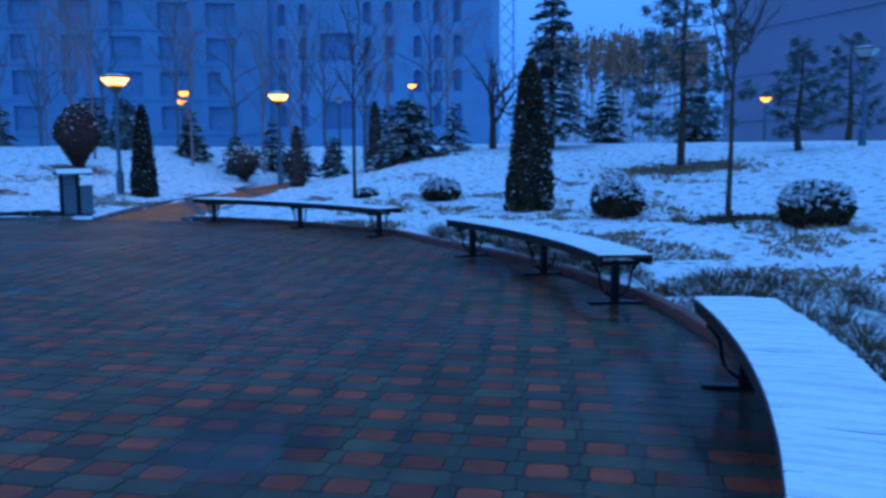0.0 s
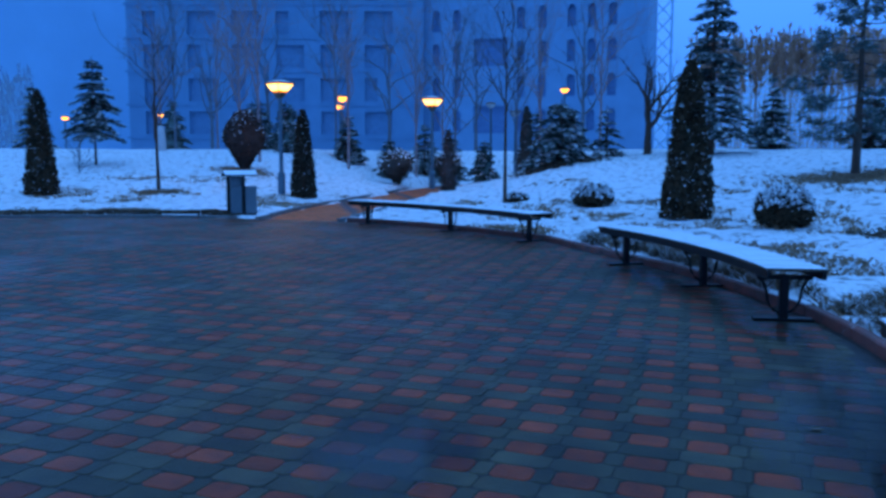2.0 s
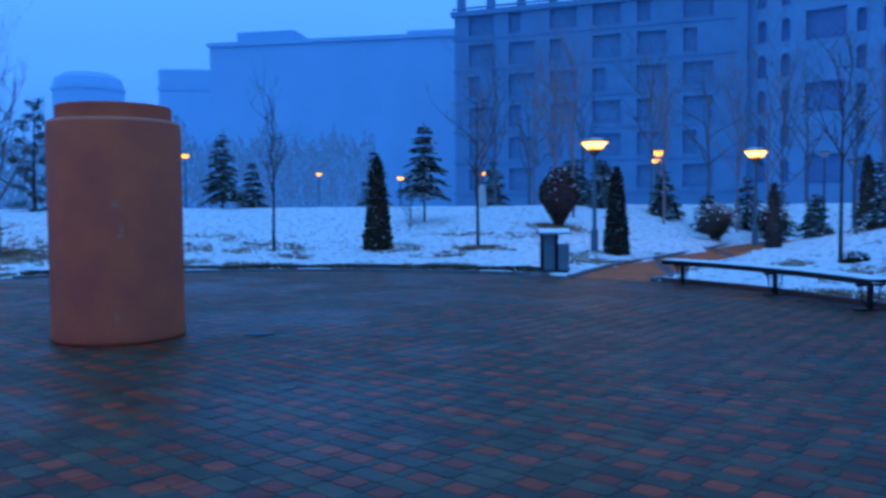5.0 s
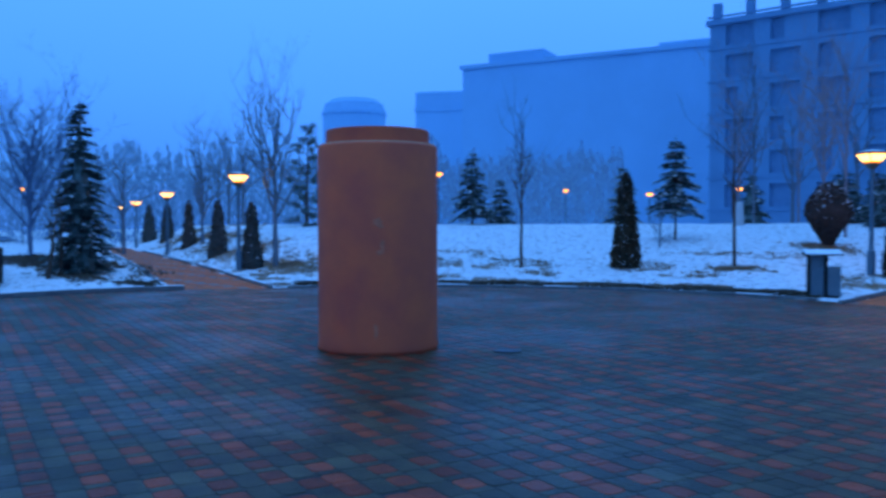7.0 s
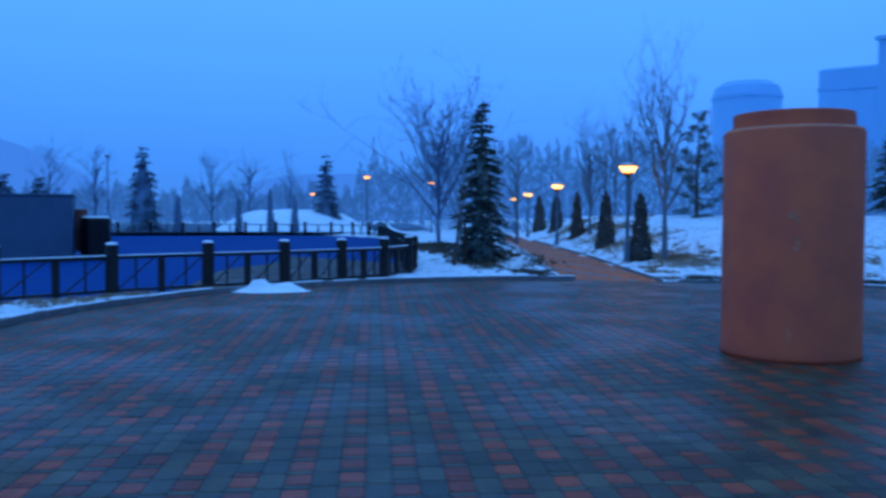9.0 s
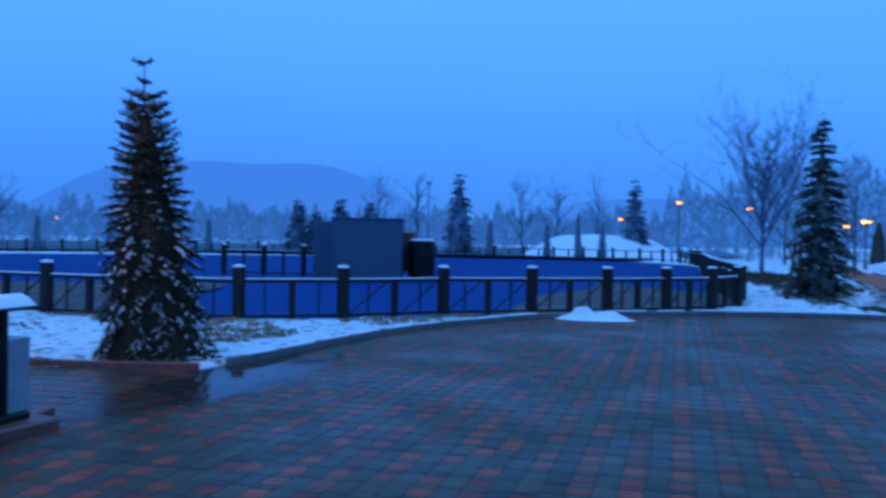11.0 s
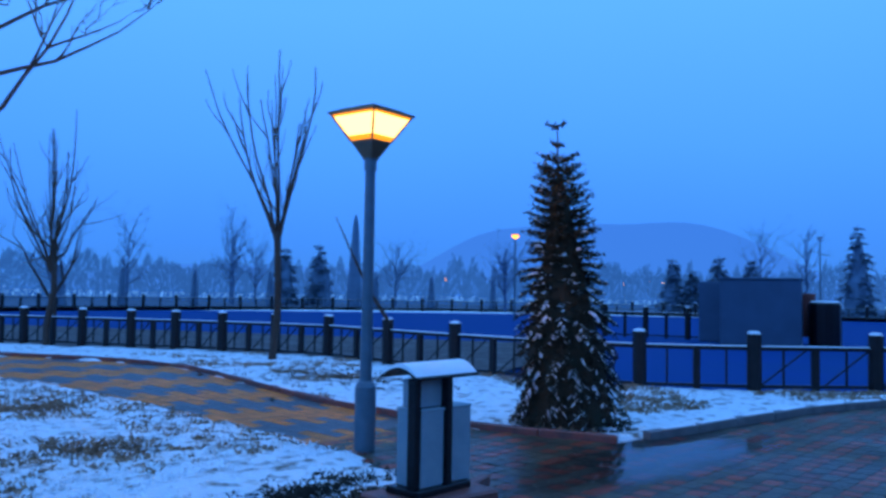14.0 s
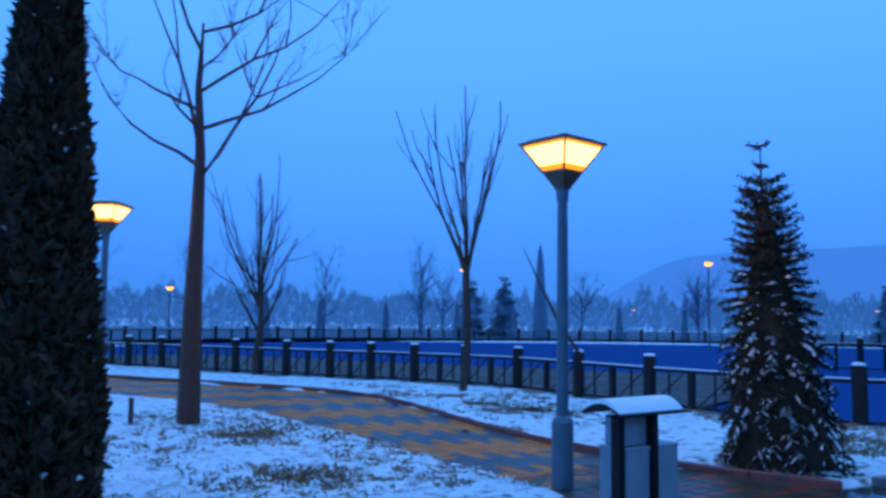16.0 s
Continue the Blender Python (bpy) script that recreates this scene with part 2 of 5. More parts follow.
    for r, z in profile:
        rings.append([bm.verts.new((r * math.cos(2 * math.pi * k / segs), r * math.sin(2 * math.pi * k / segs), z)) for k in range(segs)])
    for a, b in zip(rings, rings[1:]):
        for k in range(segs):
            bm.faces.new((a[k], a[(k + 1) % segs], b[(k + 1) % segs], b[k]))
    bm.faces.new(list(reversed(rings[0])))
    bm.faces.new(rings[-1])
    return bm


class Tubes:
    """Collects tapered tubes in one mesh."""

    def __init__(self):
        self.v, self.f = [], []

    def add(self, pts, radii, n=6):
        rings = []
        for i, p in enumerate(pts):
            d = (pts[min(i + 1, len(pts) - 1)] - pts[max(i - 1, 0)]).normalized()
            a = d.orthogonal().normalized()
            b = d.cross(a)
            s = len(self.v)
            for k in range(n):
                w = 2 * math.pi * k / n
                self.v.append(p + (a * math.cos(w) + b * math.sin(w)) * radii[i])
            rings.append(s)
        for a, b in zip(rings, rings[1:]):
            for k in range(n):
                self.f.append((a + k, a + (k + 1) % n, b + (k + 1) % n, b + k))
        self.f.append(tuple(range(rings[-1], rings[-1] + n)))


def ribbon(name, left, right, z, material, label="", kind="structure", category=""):
    """Flat strip between two lines of equal count."""
    n = len(left)
    vs = [(x, y, z) for x, y in left] + [(x, y, z) for x, y in right]
    fs = [(i, i + 1, n + i + 1, n + i) for i in range(n - 1)]
    return tagged(mesh_ob(name, vs, fs, material), label, category, kind=kind)


def resample(pts, step):
    """Evenly spaced points along a smooth line through pts."""
    P = [Vector((*p, 0)) for p in pts]
    dense = []
    for i in range(len(P) - 1):
        p0, p1, p2, p3 = P[max(i - 1, 0)], P[i], P[i + 1], P[min(i + 2, len(P) - 1)]
        for k in range(24):
            u = k / 24
            dense.append(0.5 * ((2 * p1) + (p2 - p0) * u + (2 * p0 - 5 * p1 + 4 * p2 - p3) * u * u + (3 * p1 - p0 - 3 * p2 + p3) * u ** 3))
    dense.append(P[-1])
    out, acc = [dense[0]], 0.0
    for a, b in zip(dense, dense[1:]):
        seg = (b - a).length
        while seg > 0 and acc + seg >= step:
            k = (step - acc) / seg
            a = a.lerp(b, k)
            out.append(a.copy())
            seg = (b - a).length
            acc = 0.0
        acc += seg
    return [(p.x, p.y) for p in out]


# ---- plan ----
CX, CY = -9.95, 5.28
RIM = [(-180, 11.05), (-163, 11.2), (-142, 11.15), (-128, 10.72), (-118, 10.46), (-109, 10.2), (-100, 10.14), (-94, 10.4), (-73, 10.6), (-45, 10.9), (-20, 10.75), (3.6, 10.28),
       (10.5, 10.17), (20, 10.0), (30, 9.89), (38, 9.88), (49, 10.22), (78, 10.5), (92, 10.4), (120, 10.3), (150, 10.4), (163, 10.5), (172, 10.9), (180, 11.05)]


def rim(deg):
    deg = (deg + 180) % 360 - 180
    for (a, ra), (b, rb) in zip(RIM, RIM[1:]):
        if a <= deg <= b:
            u = (deg - a) / (b - a)
            u = u * u * (3 - 2 * u)
            return ra + (rb - ra) * u
    return 10.5


def on(deg, r):
    return CX + r * math.cos(radians(deg)), CY + r * math.sin(radians(deg))


FENCE_LINE = [(-8.5, -40), (-11.5, -31), (-14.4, -22.3), (-16.0, -18), (-16.6, -15), (-16.15, -12.8), (-15.75, -10.8), (-15.55, -8.8), (-15.8, -6.9),
              (-16.75, -5.3), (-18.1, -3.75), (-19.1, -2.1), (-19.95, -0.5), (-20.9, 0.8), (-21.8, 1.8), (-23.2, 2.6), (-25.2, 3.0), (-30, 3.2), (-40, 3.9), (-58, 5.5)]
FAR_LINE = [(-58, 5.5), (-68, 5.2), (-74, 0), (-75, -10), (-73, -22), (-67, -36), (-58, -47), (-46, -54), (-32, -56), (-20, -52), (-8.5, -40)]
PATH_A_L = [(-9.6, 15.3), (-9.95, 17.0), (-10.45, 19.5), (-10.97, 24.7), (-11.6, 30), (-12.2, 38)]
PATH_A_R = [(-7.8, 15.4), (-7.9, 16.6), (-8.15, 18.5), (-8.73, 23.6), (-9.4, 30), (-10.2, 38)]
PATH_P_L = [(-20.9, 6.05), (-24, 6.7), (-28.6, 7.7), (-38, 9.6), (-53.7, 12.5), (-80, 17.3)]
PATH_P_R = [(-20.0, 8.25), (-24, 9.05), (-30, 10.3), (-40, 12.15), (-54, 14.6), (-80, 19.4)]
PATH_Q_R = [(-10.65, -5.1), (-10.45, -6.9), (-10.8, -9.45), (-11.7, -12.2), (-12.5, -14.5), (-12.7, -16.6), (-12.0, -19.5), (-11.0, -22.0), (-10.0, -24.5), (-7.0, -29)]
PATH_Q_L = [(-7.75, -5.0), (-8.35, -7.6), (-8.7, -9.6), (-8.95, -11.2), (-9.2, -13.4), (-9.3, -15.4), (-8.9, -17.6), (-8.1, -19.6), (-7.1, -21.8), (-4.5, -26)]


def dist_line(x, y, pts):
    best, p = 1e9, Vector((x, y))
    for a, b in zip(pts, pts[1:]):
        a, b = Vector(a), Vector(b)
        d = b - a
        u = max(0, min(1, (p - a).dot(d) / d.length_squared))
        best = min(best, (a + d * u - p).length)
    return best


MID = {k: [((a[0] + b[0]) / 2, (a[1] + b[1]) / 2) for a, b in zip(l, r)] for k, l, r in
       (("A", PATH_A_L, PATH_A_R), ("P", PATH_P_L, PATH_P_R), ("Q", PATH_Q_L, PATH_Q_R))}


EDGES = {"A": PATH_A_L + PATH_A_R[::-1], "P": PATH_P_L + PATH_P_R[::-1], "Q": PATH_Q_L + PATH_Q_R[::-1]}


def on_path(x, y):
    """True inside one of the three paths."""
    for poly in EDGES.values():
        c = False
        for (x0, y0), (x1, y1) in zip(poly, poly[1:] + poly[:1]):
            if (y0 > y) != (y1 > y) and x < (x1 - x0) * (y - y0) / (y1 - y0) + x0:
                c = not c
        if c:
            return True
    return False


def smooth(u):
    u = max(0.0, min(1.0, u))
    return u * u * (3 - 2 * u)


def ground_z(x, y):
    """Height of the garden: a low mound round the plaza, flat at the paths and towards the pool."""
    r = math.hypot(x - CX, y - CY)
    a = (math.degrees(math.atan2(y - CY, x - CX)) + 360) % 360
    side = smooth((a - 350) / 20) if a > 340 else (1.0 if a < 168 else 1 - smooth((a - 168) / 8))
    rise = 1.55 * smooth((r - 11.2) / 19.0) * side
    if rise > 0.01:
        rise *= smooth((dist_line(x, y, MID["A"]) - 1.2) / 5.0) * 0.85 + 0.15
        rise *= smooth((dist_line(x, y, MID["P"]) - 1.3) / 4.0)
    return rise + 0.05


# ---- ground ----
def build_ground():
    vs, fs, ring_prev = [], [], None
    radii = [10.0, 10.35] + [10.6 + 0.24 * k for k in range(60)] + [25 + 1.2 * k for k in range(20)] + [52, 60, 72, 90, 130, 220, 500, 1500]
    na = 420
    for i, r in enumerate(radii):
        ring = []
        for k in range(na):
            deg = 360 * k / na
            rr = rim(deg) + 0.02 + (0 if i == 0 else 0.12) if i < 2 else r + (rim(deg) - 10.4) * max(0, 1 - (r - 10.4) / 6)
            x, y = on(deg, rr)
            z = ground_z(x, y) if rr < 60 else 0.05 + max(0, ground_z(x, y) - 0.05) * 0.5
            near = math.hypot(x + 1.5, y + 0.5) < 30
            if i > 1:
                z += 0.05 * noise.noise((x * 1.1, y * 1.1, 0)) + (0.045 * noise.noise((x * 3.6, y * 3.6, 3)) if near else 0)
            if r < 60 and on_path(x, y):
                z = -0.06
            if i < 1:
                z = -0.05
            if inside_pool(x, y):
                z = -0.45
            ring.append(len(vs))
            vs.append((x, y, z))
        if ring_prev:
            for k in range(na):
                fs.append((ring_prev[k], ring[k], ring[(k + 1) % na], ring_prev[(k + 1) % na]))
        ring_prev = ring
    return tagged(mesh_ob("ground", vs, fs, SNOW_GRASS, smooth=True), "snow-dusted grass garden ground rising round the plaza", "ground", kind="structure")


POOL_POLY = resample(FENCE_LINE, 1.0) + resample(FAR_LINE, 2.0)[1:-1]


def inside_pool(x, y):
    if x > -8 or x < -76 or y > 6 or y < -57:
        return False
    c = False
    for (x0, y0), (x1, y1) in zip(POOL_POLY, POOL_POLY[1:] + POOL_POLY[:1]):
        if (y0 > y) != (y1 > y) and x < (x1 - x0) * (y - y0) / (y1 - y0) + x0:
            c = not c
    return c


ground = build_ground()
# Far grass colour is dark and blued to stand for haze.
FAR_VERGE = mat("hazed_far_grass", (0.08, 0.11, 0.15), 0.9, 0.3, 0.3, 0.3)
verge_in = resample(FAR_LINE[2:], 2.0)
verge_out = [(-42 + (x + 42) * 3.6, -24 + (y + 24) * 3.6) for x, y in verge_in]
ribbon("far_verge", verge_in, verge_out, 0.16, FAR_VERGE, "dark grass beyond the pool, tinted blue for haze", category="ground")

# pool floor, painted blue, inside the fence
pool = tagged(mesh_ob("water", [(x, y, -0.10) for x, y in POOL_POLY], [tuple(range(len(POOL_POLY)))], POOL_BLUE), "flat vivid blue pool basin behind the fence", "pool", kind="structure")
BANK = mat("withered_bank_grass", (0.075, 0.05, 0.04), 0.9, 0.5, 1.5, 0.6, col2=(0.16, 0.14, 0.13), thresh=(0.5, 0.7))
bank_l = resample(FENCE_LINE[10:18], 0.8)
bank_r = [(x - 6.0 * smooth(i / 9), y - 4.0 * smooth(i / 9)) for i, (x, y) in enumerate(bank_l)]
ribbon("bank_north", bank_l, bank_r, -0.04, BANK, "withered grass bank between fence and pool", category="ground")
bank_l = list(reversed(resample(FENCE_LINE[:8], 0.8)))
bank_r = [(x - 11.0 * smooth(i / 9), y + 3.0 * smooth(i / 9)) for i, (x, y) in enumerate(bank_l)]
ribbon("bank_south", bank_l, bank_r, -0.04, BANK, "withered grass bank between fence and pool", category="ground")

# plaza bed under the pavers
plaza = tagged(mesh_ob("plaza_floor", [(*on(d, rim(d) + 0.05), -0.0038) for d in range(0, 360, 3)], [tuple(range(120))], JOINT), "dark wet sand joints of the round plaza", "pavement", kind="structure")


def strip(name, left, right, label, mats, step_u, step_v, choose, z=0.0, first=0):
    """Path of small paver pieces laid between two lines, over a joint bed."""
    L, R = resample(left, 0.5), resample(right, 0.5)
    n = min(len(L), len(R))
    bed = ribbon(name, L[:n], R[:n], z - 0.012, JOINT, label, category="path")
    nv = max(2, round(math.dist(L[4], R[4]) / step_v))
    length = n * 0.5
    data = {k: ([], []) for k in range(len(mats))}
    rows = int((length - 0.6) / step_u)
    for i in range(first, rows):
        for j in range(nv):
            k = choose(i, j, nv)
            vs, fs = data[k]
            s = len(vs)
            off = 0.0
            for du, dv in ((0.03, 0.03), (0.97, 0.03), (0.97, 0.97), (0.03, 0.97)):
                u = min((i + du) * step_u / 0.5, n - 1.001)
                v = (j + dv + off) / nv
                a, f = int(u), u - int(u)
                lx, ly = L[a][0] + (L[a + 1][0] - L[a][0]) * f, L[a][1] + (L[a + 1][1] - L[a][1]) * f
                rx, ry = R[a][0] + (R[a + 1][0] - R[a][0]) * f, R[a][1] + (R[a + 1][1] - R[a][1]) * f
                vs.append((lx + (rx - lx) * v, ly + (ry - ly) * v, z + random.uniform(-0.001, 0.001)))
            fs.append((s, s + 1, s + 2, s + 3))
    for k, (vs, fs) in data.items():
        if fs:
            ob = mesh_ob("path_paver_field", vs, fs, mats[k], bed)
            tagged(ob, kind="stuff")
    return bed


strip("path_east", PATH_A_L, PATH_A_R, "wet red paver path leaving the plaza between snowy beds", [PATH_RED, PATH_GREY], 0.12, 0.24, lambda i, j, n: 1 if (i // 6 + j) % 9 == 0 else 0)
strip("path_north", PATH_P_L, PATH_P_R, "straight wet red paver path lined with lamps and thujas", [PATH_RED, PATH_GREY], 0.14, 0.24, lambda i, j, n: 1 if (i // 5 + j) % 7 == 0 else 0)
strip("path_south", PATH_Q_L, PATH_Q_R, "wet path of yellow and grey pavers in zigzag bands", [PATH_YELLOW, PATH_GREY], 0.11, 0.2,
      lambda i, j, n: 0 if (i + 4 * (j % 2) + j) % 20 < 11 else 1, first=17)


def kerb_run(name, pts, material, label, w=0.09, h=0.09, piece=0.9, snow=0.5, skip=None):
    """A row of kerb stones, each a part, with a thin crust of snow on some."""
    pp = resample(pts, piece)
    root = tagged(new(name), label, "kerb", kind="structure")
    for i, (a, b) in enumerate(zip(pp, pp[1:])):
        mx, my = (a[0] + b[0]) / 2, (a[1] + b[1]) / 2
        if skip and skip(mx, my):
            continue
        ln, an = math.dist(a, b), math.atan2(b[1] - a[1], b[0] - a[0])
        ob = part("kerb_stone", box_bm(-ln / 2 + 0.006, -w / 2, -0.1, ln / 2 - 0.006, w / 2, h, 0.012), material, root)
        ob.matrix_world = pose(mx, my, random.uniform(-0.008, 0.004), 0, 0, math.degrees(an) + random.uniform(-0.6, 0.6))
        if random.random() < snow:
            sb = part("snow_crust", box_bm(-ln / 2 + 0.03, -w / 2 + 0.012, h - 0.005, ln / 2 - random.uniform(0.03, 0.3), w / 2 - 0.005, h + 0.018, 0.008), SNOW, ob)
    return root


def near_path(x, y):
    return on_path(x, y)


kerb_run("kerb_plaza_east", [on(d, rim(d) + 0.04) for d in range(-60, 82, 6)], KERB_RED, "red concrete kerb stones edging the plaza", snow=0.1, skip=near_path)
kerb_run("kerb_plaza_north", [on(d, rim(d) + 0.04) for d in range(92, 170, 6)], KERB_GREY, "low dark kerb stones edging the plaza", h=0.06, skip=near_path)
kerb_run("kerb_plaza_pool", [on(d, rim(d) + 0.04) for d in range(174, 267, 4)], KERB_GREY, "grey kerb stones with thin snow edging the plaza", snow=0.9, h=0.10, w=0.12, skip=near_path)
kerb_run("kerb_plaza_south", [on(d, rim(d) + 0.04) for d in range(280, 302, 3)], KERB_RED, "red kerb stones by the planting bed", snow=0.1, skip=near_path)
for nm, pts, mt, sn in (("kerb_path_east_left", PATH_A_L, KERB_GREY, 0.2), ("kerb_path_east_right", PATH_A_R, KERB_GREY, 0.3), ("kerb_path_north_left", PATH_P_L[:5], KERB_GREY, 0.6),
                        ("kerb_path_north_right", PATH_P_R[:5], KERB_GREY, 0.6), ("kerb_path_south_right", PATH_Q_R, KERB_RED, 0.25), ("kerb_path_south_left", PATH_Q_L[1:], KERB_RED, 0.6)):
    kerb_run(nm, pts, KERB_GREY if nm == "kerb_path_south_left" else mt, "low kerb stones along the path", snow=sn, h=0.02 if nm == "kerb_path_south_left" else 0.085)

# ---- buildings and far distance ----
def facade(name, w, h, depth, holes, material, parent):
    """Wall with real openings: a grid of panels without those inside holes, reveals and a dark back."""
    xs = sorted({0.0, w} | {v for a in holes for v in (a[0], a[2])})
    zs = sorted({0.0, h} | {v for a in holes for v in (a[1], a[3])})
    vs, fs = [], []

    def quad(*p):
        s = len(vs)
        vs.extend(p)
        fs.append((s, s + 1, s + 2, s + 3))
    for x0, x1 in zip(xs, xs[1:]):
        for z0, z1 in zip(zs, zs[1:]):
            mx, mz = (x0 + x1) / 2, (z0 + z1) / 2
            if not any(a[0] < mx < a[2] and a[1] < mz < a[3] for a in holes):
                quad((x0, 0, z0), (x1, 0, z0), (x1, 0, z1), (x0, 0, z1))
    for x0, z0, x1, z1 in holes:
        d = 0.5
        quad((x0, 0, z0), (x0, d, z0), (x0, d, z1), (x0, 0, z1))
        quad((x1, 0, z0), (x1, 0, z1), (x1, d, z1), (x1, d, z0))
        quad((x0, 0, z1), (x0, d, z1), (x1, d, z1), (x1, 0, z1))
        quad((x0, 0, z0), (x1, 0, z0), (x1, d, z0), (x0, d, z0))
    quad((0, 0, 0), (0, depth, 0), (0, depth, h), (0, 0, h))
    quad((w, 0, 0), (w, 0, h), (w, depth, h), (w, depth, 0))
    quad((0, depth, 0), (w, depth, 0), (w, depth, h), (0, depth, h))
    return mesh_ob(name, vs, fs, material, parent)


def wall_pose(a, b):
    """Pose whose x runs from a to b in plan, at the foot of a wall."""
    return pose(a[0], a[1], 0, 0, 0, math.degrees(math.atan2(b[1] - a[1], b[0] - a[0]))), math.dist(a, b)


def building(name, a, b, h, depth, holes, material, label, roof_extra=()):
    m, w = wall_pose(a, b)
    root = thing(name, m, label, "building")
    facade("wall", w, h, depth, holes, material, root)
    part("roof", box_bm(-0.3, -0.3, h, w + 0.3, depth + 0.3, h + 0.5), material, root)
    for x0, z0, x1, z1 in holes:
        part("window", box_bm(x0 + 0.002, 0.42, z0 + 0.002, x1 - 0.002, 0.49, z1 - 0.002), HAZED_VOID if material is CONCRETE else HAZED_ROOM, root)
    for e in roof_extra:
        part("parapet", box_bm(*e), material, root)
    return root


def arched_pairs(w, x_list, floors, z0=3.6, fl=3.05, ww=0.75, wh=1.95):
    out = []
    for f in range(floors):
        for x in x_list:
            out.append((x, z0 + f * fl, x + ww, z0 + f * fl + wh))
    return out


h1 = arched_pairs(20, [1.0, 3.0, 9.0, 11.0, 13.6, 15.4, 17.2], 9)
narrow_windows = list(h1)
h1 += [(5.0, 3.4 + 6.1 * k, 8.2, 5.9 + 6.1 * k) for k in range(4)]
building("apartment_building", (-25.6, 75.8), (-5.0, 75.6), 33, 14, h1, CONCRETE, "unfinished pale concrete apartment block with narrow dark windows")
# rounded heads of the narrow windows: the two corners above each arch
av, af = [], []
for side in (0, 1):
    arc = [(0.375 - 0.375 * math.cos(math.pi * (0.5 * side + k / 12)), 0.40 * math.sin(math.pi * (0.5 * side + k / 12)) - 0.40) for k in range(7)]
    b0 = len(av)
    av += [(0.75 * side, 0.0, 0.0)] + [(x, 0.0, z) for x, z in arc] + [(0.75 * side, 0.3, 0.0)] + [(x, 0.3, z) for x, z in arc]
    for k in range(1, 7):
        af += [(b0, b0 + k, b0 + k + 1), (b0 + k, b0 + k + 8, b0 + k + 9, b0 + k + 1)]
arch_mesh = None
for x0, z0, x1, z1 in narrow_windows:
    if arch_mesh is None:
        arch = mesh_ob("arch_head", av, af, CONCRETE, bpy.data.objects["apartment_building"])
        arch_mesh = arch.data
    else:
        arch = new("arch_head", arch_mesh)
        arch.parent = bpy.data.objects["apartment_building"]
    arch.location = (x0, 0.01, z1)
h2 = [(1.5 + 4.1 * i, 3.3 + 3.05 * f, 1.5 + 4.1 * i + (2.6 if (i + f) % 3 else 1.2), 3.3 + 3.05 * f + 2.1) for i in range(6) for f in range(6)]
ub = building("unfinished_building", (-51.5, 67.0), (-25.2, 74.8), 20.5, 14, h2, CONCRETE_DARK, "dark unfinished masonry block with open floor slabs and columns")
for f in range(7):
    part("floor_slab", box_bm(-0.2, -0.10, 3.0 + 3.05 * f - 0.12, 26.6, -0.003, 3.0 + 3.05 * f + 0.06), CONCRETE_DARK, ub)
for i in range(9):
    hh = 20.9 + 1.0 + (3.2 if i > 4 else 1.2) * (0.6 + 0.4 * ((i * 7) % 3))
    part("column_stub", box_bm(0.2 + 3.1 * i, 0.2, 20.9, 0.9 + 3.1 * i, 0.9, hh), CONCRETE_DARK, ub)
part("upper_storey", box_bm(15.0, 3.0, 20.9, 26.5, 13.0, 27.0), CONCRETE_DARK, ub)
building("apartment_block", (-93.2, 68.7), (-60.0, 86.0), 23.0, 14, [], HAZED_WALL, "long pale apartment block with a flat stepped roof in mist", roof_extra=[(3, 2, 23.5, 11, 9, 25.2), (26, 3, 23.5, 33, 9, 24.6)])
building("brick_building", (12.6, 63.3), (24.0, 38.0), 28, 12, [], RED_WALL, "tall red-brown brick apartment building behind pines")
bb = bpy.data.objects["brick_building"]
for f in range(8):
    part("string_course", box_bm(-0.1, -0.12, 3.3 + 3.1 * f, 27.9, -0.003, 3.55 + 3.1 * f), RED_WALL, bb)
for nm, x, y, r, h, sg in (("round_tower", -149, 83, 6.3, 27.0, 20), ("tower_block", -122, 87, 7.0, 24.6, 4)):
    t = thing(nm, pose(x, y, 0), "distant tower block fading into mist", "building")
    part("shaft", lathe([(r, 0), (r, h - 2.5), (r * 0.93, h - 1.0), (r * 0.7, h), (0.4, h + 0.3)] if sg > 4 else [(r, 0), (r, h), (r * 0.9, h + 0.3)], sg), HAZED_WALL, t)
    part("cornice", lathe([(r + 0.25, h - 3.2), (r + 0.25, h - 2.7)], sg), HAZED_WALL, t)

# tower crane behind the block
crane = thing("tower_crane", pose(-4.2, 89.7, 0), "lattice mast of a tower crane", "crane")
tb = Tubes()
for sx, sy in ((-0.8, -0.8), (0.8, -0.8), (0.8, 0.8), (-0.8, 0.8)):
    tb.add([Vector((sx, sy, 0)), Vector((sx, sy, 34))], [0.1, 0.1], 4)
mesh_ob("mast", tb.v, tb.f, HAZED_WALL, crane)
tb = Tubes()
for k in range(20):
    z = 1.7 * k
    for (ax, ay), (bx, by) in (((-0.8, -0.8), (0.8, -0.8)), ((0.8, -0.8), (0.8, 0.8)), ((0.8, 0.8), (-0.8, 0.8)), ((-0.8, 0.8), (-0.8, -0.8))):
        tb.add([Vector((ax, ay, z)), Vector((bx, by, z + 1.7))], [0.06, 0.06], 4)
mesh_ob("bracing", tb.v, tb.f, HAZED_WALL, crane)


def hill(name, cx, cy, rx, ry, h, label):
    vs, fs, n = [], [], 40
    for i in range(n + 1):
        for j in range(n + 1):
            u, v = 2 * i / n - 1, 2 * j / n - 1
            z = h * smooth(1.45 * (1 - math.hypot(u, v))) * (1 + 0.12 * noise.noise((u * 3, v * 3, h))) - 0.5
            vs.append((cx + rx * u, cy + ry * v, z))
    for i in range(n):
        for j in range(n):
            a = i * (n + 1) + j
            fs.append((a, a + n + 1, a + n + 2, a + 1))
